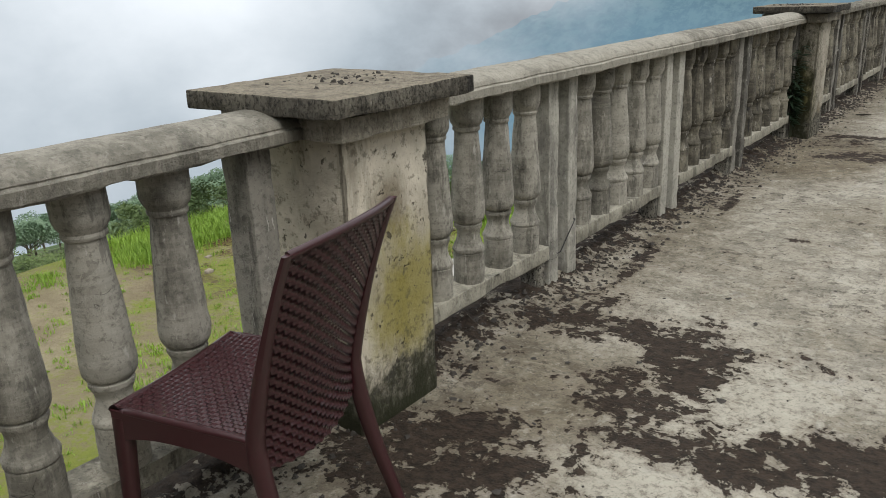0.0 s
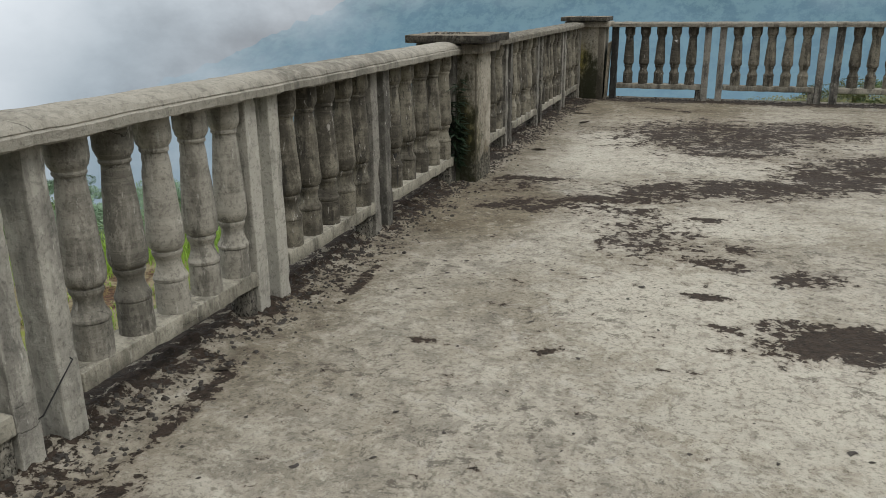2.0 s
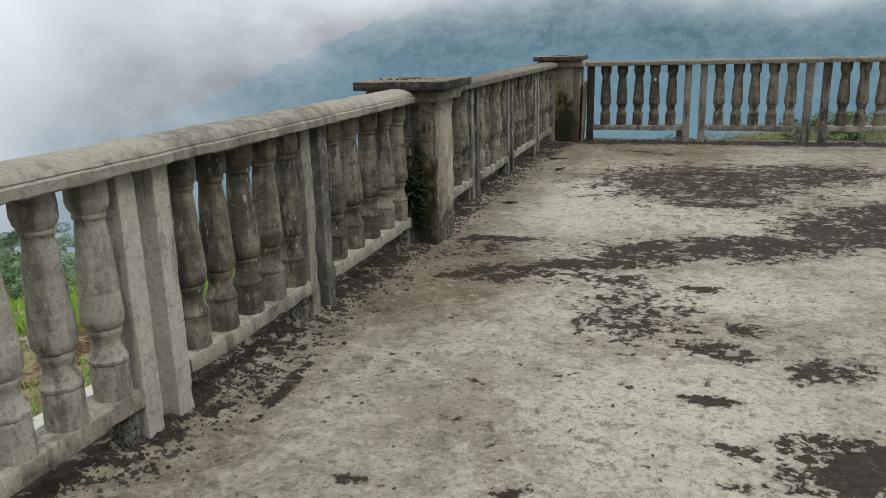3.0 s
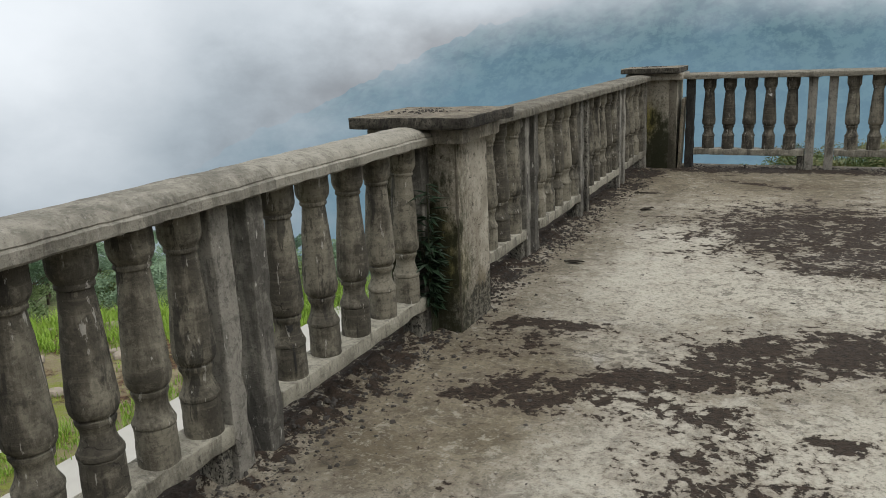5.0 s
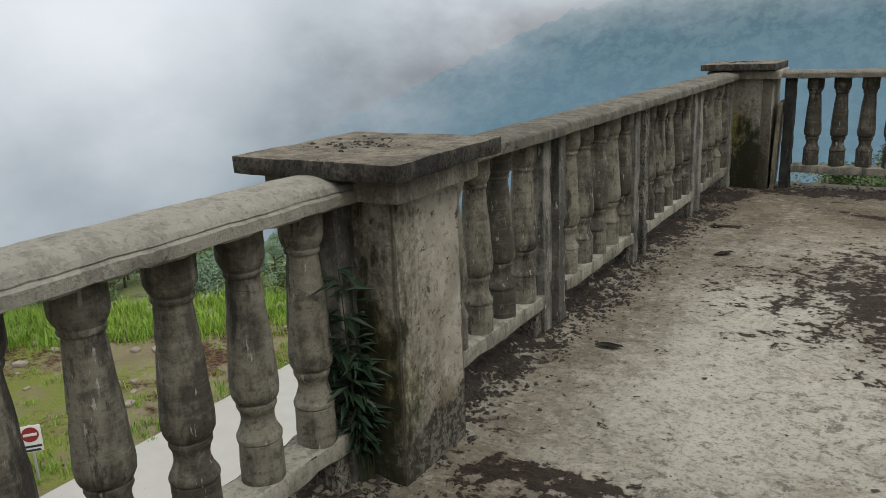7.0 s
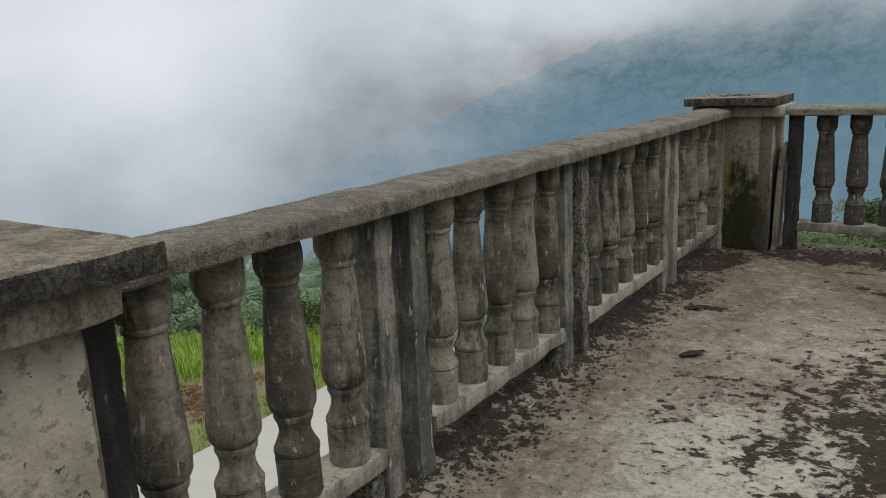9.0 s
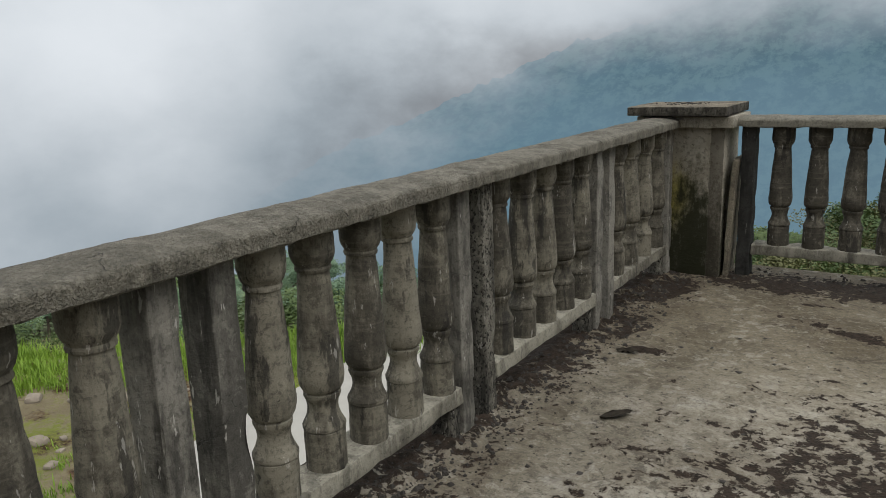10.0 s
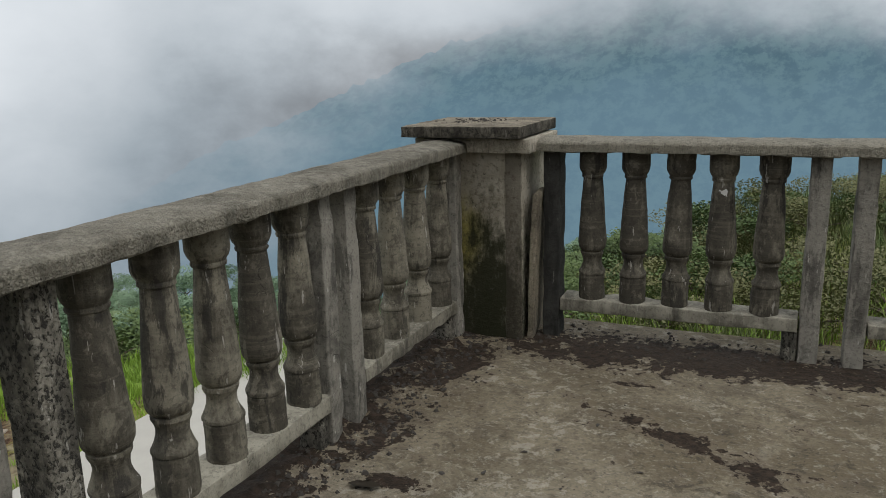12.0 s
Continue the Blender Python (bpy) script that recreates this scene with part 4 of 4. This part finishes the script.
# ---- chair ----
def chair(at):
    """Front towards local +x, width along y."""
    root = thing("chair", at, "dark maroon moulded plastic chair with woven rattan pattern", "chair")
    hw, depth, sz = 0.215, 0.37, 0.435

    def seat_z(u, v):
        return sz - 0.022 * math.cos((v) * math.pi / 2) * (0.4 + 0.6 * math.sin(u * math.pi)) + 0.004 * u

    def smooth(v, a, b):
        t = max(0.0, min(1.0, (v - a) / (b - a)))
        return t * t * (3 - 2 * t)

    def weave(point, nu, nv, lift):
        """A basket weave over point(u, v), with small holes between the strands."""
        bm = bmesh.new()
        for flip in (0, 1):
            n, m = (nu, nv) if not flip else (nv, nu)
            for i in range(n):
                a0, a1 = (i + 0.02) / n, (i + 0.98) / n
                rows = []
                for j in range(2 * m + 1):
                    t = j / (2 * m)
                    sgn = math.cos(math.pi * (t * m - 0.5 + i)) * lift
                    row = []
                    for a in (a0, (a0 + a1) / 2, a1):
                        uv = (a, t) if not flip else (t, a)
                        p, nrm = point(*uv)
                        bulge = 0.0018 if a not in (a0, a1) else 0
                        row.append(bm.verts.new(p + nrm * ((sgn if not flip else -sgn) + bulge)))
                    rows.append(row)
                for r0, r1 in zip(rows, rows[1:]):
                    for k in range(2):
                        bm.faces.new((r0[k], r0[k + 1], r1[k + 1], r1[k]))
        return bm

    def seat_point(u, v):
        y = (v * 2 - 1) * (hw - 0.002)
        return Vector((-depth / 2 - 0.012 + u * (depth + 0.014), y, seat_z(u, v * 2 - 1) + 0.010)), Vector((0, 0, 1))
    part("seat", weave(seat_point, 24, 26, 0.0028), MAROON, root)

    def lean(h):
        """How far back the uprights stand at height h above the seat, down to the feet."""
        if h >= 0:
            g = h / 0.425
            return -depth / 2 - 0.012 - 0.085 * g - 0.05 * g * g
        g = -h / sz
        return -depth / 2 - 0.012 - 0.118 * g ** 1.5

    def back_point(u, v):
        s = v * 2 - 1
        low = -0.075 - 0.03 * (1 - s * s)
        h = low + (0.425 + 0.012 * (1 - s * s) - low) * u
        y = s * (hw - 0.018 + 0.012 * max(0.0, h) / 0.425)
        return Vector((lean(max(h, -0.02)) - 0.030 * (1 - s * s), y, sz + h)), Vector((1, 0, 0.15)).normalized()
    part("backrest", weave(back_point, 40, 22, 0.0034), MAROON, root, "curved woven-pattern backrest")
    # uprights that run down into the rear legs
    for s in (-1, 1):
        bm, rings = bmesh.new(), []
        for k in range(27):
            h = 0.432 - (0.432 + sz) * k / 26
            x, y = lean(h), s * (hw - 0.010 + 0.010 * abs(h) / 0.43)
            a = 0.007 + 0.012 * smooth(h, 0.43, -0.05) - 0.004 * smooth(h, -0.1, -0.43)
            b = 0.014 + 0.005 * smooth(h, 0.3, -0.05) - 0.005 * smooth(h, -0.1, -0.43)
            rings.append([bm.verts.new((x + i * a, y + q * b, sz + h)) for i, q in ((-1, -.6), (-.6, -1), (.6, -1), (1, -.6), (1, .6), (.6, 1), (-.6, 1), (-1, .6))])
        for a, b in zip(rings, rings[1:]):
            for k in range(8):
                bm.faces.new((a[k], a[(k + 1) % 8], b[(k + 1) % 8], b[k]))
        bm.faces.new(rings[0]), bm.faces.new(rings[-1][::-1])
        part("rear_leg", bm, MAROON, root, "upright running down into a splayed rear leg", angle=50)
    pts = [back_point(1.0, k / 14)[0] + Vector((0, 0, 0.004)) for k in range(15)]
    part("top_rim", tube(pts, 0.009, 0.009, 8), MAROON, root, angle=60)
    # rolled rim and apron round the seat
    edge = [seat_point(k / 10, 0.0)[0] for k in range(11)] + [seat_point(1.0, k / 10)[0] for k in range(1, 11)] + [seat_point(1 - k / 10, 1.0)[0] for k in range(1, 11)]
    part("seat_rim", tube([p + Vector((0, 0, -0.003)) for p in edge], 0.0095, 0.0095, 8), MAROON, root, angle=60)

    def apron(pts, thick):
        bm, rings = bmesh.new(), []
        for p, n, drop in pts:
            rings.append([bm.verts.new(p + n * o + Vector((0, 0, z))) for o, z in ((0, 0), (thick, 0), (thick, -drop), (0, -drop))])
        for a, b in zip(rings, rings[1:]):
            for k in range(4):
                bm.faces.new((a[k], a[(k + 1) % 4], b[(k + 1) % 4], b[k]))
        bm.faces.new(rings[0][::-1]), bm.faces.new(rings[-1])
        return bm
    for s in (-1, 1):
        pts = [(seat_point(k / 14, 0.5 + 0.5 * s)[0] + Vector((0, s * 0.001, -0.002)), Vector((0, s, 0)), 0.052 + 0.030 * (abs(k / 14 - 0.5) * 2) ** 2.5) for k in range(15)]
        part("side_apron", apron(pts, 0.007), MAROON, root, angle=60)
    pts = [(seat_point(1.0, k / 14)[0] + Vector((0.001, 0, -0.002)), Vector((1, 0, 0)), 0.050 + 0.026 * (abs(k / 14 - 0.5) * 2) ** 2.5) for k in range(15)]
    part("front_apron", apron(pts, 0.007), MAROON, root, angle=60)
    for s in (-1, 1):
        bm, rings = bmesh.new(), []
        for k in range(9):
            f = k / 8
            x, y, z = depth / 2 - 0.014 + 0.026 * f, s * (hw - 0.012 + 0.012 * f), (sz - 0.006) * (1 - f)
            a, b = 0.021 - 0.006 * f, 0.019 - 0.006 * f
            rings.append([bm.verts.new((x + i * a, y + q * b, z)) for i, q in ((-1, -.7), (-.7, -1), (.7, -1), (1, -.7), (1, .7), (.7, 1), (-.7, 1), (-1, .7))])
        for a, b in zip(rings, rings[1:]):
            for k in range(8):
                bm.faces.new((a[k], a[(k + 1) % 8], b[(k + 1) % 8], b[k]))
        bm.faces.new(rings[0]), bm.faces.new(rings[-1][::-1])
        part("front_leg", bm, MAROON, root, angle=50)
    return root


chair(pose(-1.152, 1.615, 0.0, 0, 0, 193.7))


# ---- weed beside the second pier ----
def weed(x, y, seed):
    rng = random.Random(seed)
    root = thing("weed", pose(x, y, 0.0), "dark green narrow-leaved weed growing beside the pier", "weed")
    stems, leaves = bmesh.new(), bmesh.new()
    for s in range(10):
        h = rng.uniform(0.45, 0.78)
        lx, ly = rng.uniform(-0.10, 0.06), rng.uniform(-0.10, 0.02)
        pts = [Vector((lx * (k / 9) ** 1.4, ly * (k / 9) ** 1.4 + 0.01 * s - 0.03, h * k / 9)) for k in range(10)]
        tube(pts, 0.004, 0.0015, 5, stems)
        for k in range(44):
            f = rng.uniform(0.25, 1.0)
            i = min(8, int(f * 9))
            p = pts[i].lerp(pts[i + 1], f * 9 - i)
            a = rng.uniform(0, 6.28)
            d = Vector((math.cos(a), math.sin(a), rng.uniform(-0.3, 0.6))).normalized()
            n = d.cross(Vector((0, 0, 1))).normalized()
            l = rng.uniform(0.06, 0.115)
            w = n * l * 0.11
            vs = [p, p + d * l * 0.4 + w, p + d * l + Vector((0, 0, -0.02)), p + d * l * 0.4 - w]
            leaves.faces.new([leaves.verts.new(v) for v in vs])
    part("stem", stems, STEM, root)
    part("leaves", leaves, WEED, root, smooth=False)


weed(-1.37, 7.525, 2)
wire_thing = thing("wire", pose(0, 0, 0), "thin black wire tied round the posts", "wire")
part("strand", tube([(-1.50, 3.50, 0.11), (-1.40, 3.565, 0.13), (-1.372, 3.60, 0.15), (-1.372, 3.68, 0.22), (-1.372, 3.738, 0.27), (-1.43, 3.745, 0.29)], 0.003, 0.003, 6), WIRE, wire_thing)


# ---- land outside ----
G = -7.3


def smooth01(v, a, b):
    t = max(0.0, min(1.0, (v - a) / (b - a)))
    return t * t * (3 - 2 * t)


EDGE = ((-60, 20), (-26, 20), (-15, 28.5), (-8, 39), (0, 46), (20, 52), (60, 60))


def past_edge(x, y):
    """Metres beyond the brow of the lawn, below which the hill falls away."""
    for (xa, ya), (xb, yb) in zip(EDGE, EDGE[1:]):
        if xa <= x <= xb:
            line = ya + (yb - ya) * (x - xa) / (xb - xa)
            return max(-26.5 - x, 0.78 * (y - line))
    return max(-26.5 - x, 0.78 * (y - 20)) if x < -60 else y - 60


def land(x, y):
    z = G + 0.12 * noise.noise(Vector((x * 0.3, y * 0.3, 0))) + 0.10 * noise.noise(Vector((x * 0.9, y * 0.9, 4)))
    z += 3.2 * smooth01(y, 26, 50) * smooth01(x, -14, 8)
    drop = max(0.0, past_edge(x, y))
    z -= 1.2 * smooth01(drop, 0, 4) + 0.22 * min(drop, 22.0) + min(150.0, 0.6 * max(0.0, drop - 22.0))
    z -= 0.35 * max(0.0, math.hypot(x, y) - 300)
    return z + min(4.0, 0.02 * drop) * noise.noise(Vector((x * 0.05, y * 0.05, 1)))


def ground():
    verts, faces = [], []
    az = np.concatenate([np.arange(-100, 30, 1.2), np.arange(30, 260, 6.0)])
    rs = [0.0, 0.05, 1.5] + list(np.geomspace(3.0, 60, 60)) + list(np.geomspace(66, 1600, 24))
    for r in rs[1:]:
        for a in az:
            x, y = r * math.sin(radians(a)), 6 + r * math.cos(radians(a))
            verts.append((x, y, land(x, y)))
    n = len(az)
    for i in range(len(rs) - 2):
        for k in range(n):
            a, b = i * n + k, i * n + (k + 1) % n
            faces.append((a, b, b + n, a + n))
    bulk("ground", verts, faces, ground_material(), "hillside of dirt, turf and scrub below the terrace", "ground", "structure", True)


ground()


def ridge(az):
    table = ((-110, -150), (-60, -135), (-45, -95), (-38, -55), (-30, -22), (-25, 0), (-19, 28), (-8, 60), (6, 92), (30, 130), (70, 150))
    for (a, h), (b, k) in zip(table, table[1:]):
        if a <= az <= b:
            return h + (k - h) * (az - a) / (b - a)
    return -150


def mountain():
    verts, faces = [], []
    az, rs = np.arange(-105, 50.01, 0.35), np.linspace(330, 760, 70)
    for r in rs:
        for a in az:
            x, y = r * math.sin(radians(a)), 6 + r * math.cos(radians(a))
            f = smooth01(r, 340, 640)
            h = -150 + (ridge(a) + 150) * f - 0.5 * max(0, r - 640)
            h += 9 * f * noise.fractal(Vector((x * 0.008, y * 0.008, 2)), 0.9, 2.1, 5) * (1 if r < 640 else 0.4) + (4.5 * noise.noise(Vector((x * 0.09, y * 0.09, 5))) + 3.5 * noise.noise(Vector((x * 0.25, y * 0.25, 8)))) * f
            verts.append((x, y, h))
    n = len(az)
    for i in range(len(rs) - 1):
        for k in range(n - 1):
            a = i * n + k
            faces.append((a, a + 1, a + 1 + n, a + n))
    bulk("backdrop_mountain", verts, faces, mountain_material(), "wooded mountainside, its blue mist put into a glowing colour", "mountain", "structure", True)
    verts, faces = [], []
    az = np.arange(-110, 80.01, 5)
    for z in (-160, -80, 0, 80, 170, 260):
        for a in az:
            verts.append((320 * math.sin(radians(a)), 320 * math.cos(radians(a)), z))
    n = len(az)
    for i in range(5):
        for k in range(n - 1):
            a = i * n + k
            faces.append((a, a + 1, a + 1 + n, a + n))
    bulk("backdrop_cloud", verts, faces, mist_material(), "bank of pale drifting cloud over the valley", "cloud", "structure", True)


mountain()

road = stone_box(-14.4, -2.6, 9.5, 29.5, G - 0.3, G + 0.14, 2.0, 0.03, 0.01)
tagged(new("road", finish(road, "road", ROAD)), "pale concrete road below the terrace", "road", "", "structure")


def blades(name, spots, tall, mat, label, seed, wide=0.02):
    """Tufts of grass: bent tapering blades."""
    rng = random.Random(seed)
    verts, faces = [], []
    for x, y, count, size in spots:
        for k in range(count):
            px, py = x + rng.gauss(0, 0.35 * size), y + rng.gauss(0, 0.35 * size)
            z = land(px, py)
            h = tall * size * rng.uniform(0.5, 1.15)
            a = rng.uniform(0, 6.28)
            bend = rng.uniform(0.15, 0.6) * h
            dx, dy = math.cos(a), math.sin(a)
            w = wide * rng.uniform(0.7, 1.4)
            n = len(verts)
            for f in (0, 0.55, 1):
                cx, cy = px + dx * bend * f * f, py + dy * bend * f * f
                ww = w * (1 - 0.75 * f)
                verts.append((cx - dy * ww, cy + dx * ww, z + h * f * (1 - 0.12 * f)))
                verts.append((cx + dy * ww, cy - dx * ww, z + h * f * (1 - 0.12 * f)))
            faces += [(n, n + 1, n + 3, n + 2), (n + 2, n + 3, n + 5, n + 4)]
    bulk(name, verts, faces, mat, label, "grass")


rng = random.Random(8)


def scatter(n, box, depth, rng):
    """Places on the land whose distance inside the brow lies in depth."""
    got = []
    while len(got) < n:
        x, y = rng.uniform(*box[0]), rng.uniform(*box[1])
        if depth[0] < -past_edge(x, y) < depth[1]:
            got.append((x, y))
    return got


spots = [(x, y, 60, rng.uniform(0.5, 1.1)) for x, y in scatter(420, ((-27, -9), (14, 40)), (0.0, 3.6), rng)]
spots += [(x, y, 34, rng.uniform(0.25, 0.55)) for x, y in scatter(240, ((-27, -14.8), (0, 20)), (0.0, 3.0), rng)]
spots += [(x, y, 16, rng.uniform(0.08, 0.28)) for x, y in scatter(900, ((-27, -8), (1, 16)), (1.0, 17.0), rng)]
spots += [(x, y, 14, rng.uniform(0.2, 0.5)) for x, y in scatter(170, ((-24, -14.8), (4, 28)), (2.0, 14.0), rng)]
spots += [(-15.3 + rng.gauss(0, 0.5), rng.uniform(9, 28), 26, rng.uniform(0.3, 0.6)) for k in range(120)]
blades("grass", spots, 0.5, GRASS, "bright green tall grass on the bank", 5, 0.014)
spots = [(x, y, 26, rng.uniform(0.6, 1.3)) for x, y in scatter(900, ((-12, 18), (27, 52)), (0.0, 22.0), rng)]
blades("grass", spots, 0.9, DRY_GRASS, "rank yellow-green grass beyond the far rail", 6, 0.02)
spots = [(x, y, 30, rng.uniform(0.7, 1.3)) for x, y in scatter(260, ((-10, 10), (24, 36)), (3.0, 26.0), rng)]
blades("grass", spots, 0.8, GRASS, "fresh green grass below the far rail", 7, 0.02)


def crown(rng, cx, cy, cz, rx, rz, n, size):
    """Leaf clumps scattered in an uneven crown: small bent quads."""
    verts, faces = [], []
    lobes = [(rng.gauss(0, rx * 0.5), rng.gauss(0, rx * 0.5), rng.uniform(-0.3, 0.5) * rz, rng.uniform(0.35, 0.65)) for _ in range(7)]
    for k in range(n):
        lx, ly, lz, s = rng.choice(lobes)
        d = Vector((rng.gauss(0, 1), rng.gauss(0, 1), rng.gauss(0, 1))).normalized() * rng.uniform(0.6, 1.0) * s
        p = Vector((cx + lx + d.x * rx, cy + ly + d.y * rx, cz + lz + d.z * rz))
        u = Vector((rng.gauss(0, 1), rng.gauss(0, 1), rng.gauss(0, 0.5))).normalized() * size * rng.uniform(0.6, 1.3)
        w = u.orthogonal().normalized() * size * rng.uniform(0.35, 0.7)
        b = len(verts)
        verts += [tuple(p - u), tuple(p + w), tuple(p + u * 0.9 + Vector((0, 0, -0.2 * size))), tuple(p - w)]
        faces.append((b, b + 1, b + 2, b + 3))
    return verts, faces


def plant(name, x, y, h, r, seed, mat, label, category, n, size, trunk, z=None):
    rng = random.Random(seed)
    z = land(x, y) if z is None else z
    root = thing(name, pose(x, y, z), label, category, name + " on the slope")
    bm = bmesh.new()
    th = h * (0.6 if trunk else 0.35)
    tube([(0, 0, -0.3), (0.05, 0.02, th * 0.5), (0.0, 0.1, th)], 0.05 * r + 0.03, 0.02 * r + 0.015, 7, bm)
    for k in range(5):
        a = rng.uniform(0, 6.28)
        b0 = th * rng.uniform(0.5, 0.95)
        tube([(0, 0.05, b0), (math.cos(a) * r * 0.35, math.sin(a) * r * 0.35, b0 + h * 0.12), (math.cos(a) * r * 0.7, math.sin(a) * r * 0.7, b0 + h * 0.2)], 0.02 * r + 0.012, 0.008, 5, bm)
    part("trunk", bm, BARK, root)
    cz, rz = (h * 0.72, h * 0.30) if trunk else (h * 0.5, h * 0.5)
    v, f = crown(rng, 0, 0, cz, r, rz, n, size)
    me = bpy.data.meshes.new("crown")
    me.from_pydata(v, [], f)
    me.materials.append(mat)
    part("crown", me, mat, root)
    return root


rng = random.Random(21)
bushes = [plant("bush", -27.4, 17 + 1.1 * k, 1.5, 1.0, 40 + k, BUSH, "low leafy green bush", "bush", 1500, 0.055, False) for k in range(3)]
browns = [plant("bush", 4 + 3 * k, 44, 1.5, 1.3, 50 + k, BROWN_BUSH, "low brownish scrub bush", "bush", 1500, 0.055, False) for k in range(2)]
trees = [plant("tree", -34 - k, 20 + 4 * k, 2.6, 1.25, 60 + k, TREE, "green tree with layered spreading crown, leaf colour paled for haze", "tree", 2600, 0.065, True) for k in range(3)]


def spread(kinds, n, box, depth, size, sink=0.15):
    for x, y in scatter(n, box, depth, rng):
        copy_thing(rng.choice(kinds), pose(x, y, land(x, y) - sink, 0, 0, rng.uniform(0, 360)) @ Matrix.Scale(rng.uniform(*size), 4))


spread(bushes, 60, ((-48, -10), (8, 50)), (-12.0, -0.5), (0.7, 1.5))
spread(trees, 150, ((-75, -8), (2, 95)), (-22.0, -4.0), (0.7, 1.05), 0.2)
spread(bushes, 20, ((-12, 2), (33, 48)), (-2.0, 9.0), (0.7, 1.4))
spread(bushes, 50, ((-12, 22), (34, 54)), (-2.0, 16.0), (0.6, 1.25))
spread(browns, 70, ((-10, 22), (33, 54)), (-1.0, 16.0), (0.6, 1.25))
spread(trees, 40, ((-14, 24), (44, 90)), (-22.0, -5.0), (0.7, 1.0), 0.2)

# stones on the bank
rng = random.Random(31)
for k in range(44):
    x, y = rng.uniform(-23, -16.5), rng.uniform(15, 25)
    r = rng.uniform(0.06, 0.3)
    z = land(x, y)
    bm = stone_box(-r, r, -r * 0.8, r * 0.8, -r * 0.3, r * 0.6, r * 0.5, r * 0.4, r * 0.14, k * 2.3)
    ob = new("rock", finish(bm, "rock", ROCK))
    ob.matrix_world = pose(x, y, z, 0, 0, rng.uniform(0, 360))
    tagged(ob, "pale weathered field stone lying on red soil", "rock", "stones on the bank")


# ---- road sign ----
def sign(x, y, z):
    base = land(x, y)
    root = thing("road_sign", pose(x, y, base, 0, 0, 50), "small white no-entry sign with red disc on a post", "sign")
    h = z - base
    part("post", tube([(0, 0.02, -0.2), (0, 0.02, h + 0.3)], 0.03, 0.03, 8), STEEL, root)
    part("plate", stone_box(-0.21, 0.21, -0.012, 0.004, h - 0.30, h + 0.30, 0.2, 0.006, 0.0), SIGN_WHITE, root)

    def disc(r, zc, depth, mat, name):
        bm = bmesh.new()
        bmesh.ops.create_cone(bm, cap_ends=True, segments=32, radius1=r, radius2=r, depth=0.006, matrix=pose(0, -0.014 - depth, zc, 90))
        part(name, bm, mat, root, smooth=False)
    disc(0.165, h + 0.10, 0.0, SIGN_RED, "disc")
    part("bar", stone_box(-0.13, 0.13, -0.026, -0.019, h + 0.07, h + 0.13, 0.2, 0.002, 0.0), SIGN_WHITE, root)
    for k in range(2):
        part("lettering", stone_box(-0.19 + 0.03 * k, 0.19 - 0.03 * k, -0.018, -0.013, h - 0.19 - 0.09 * k, h - 0.14 - 0.09 * k, 0.2, 0.002, 0.0), SIGN_BLACK, root)


sign(-15.1, 13.65, -6.26)
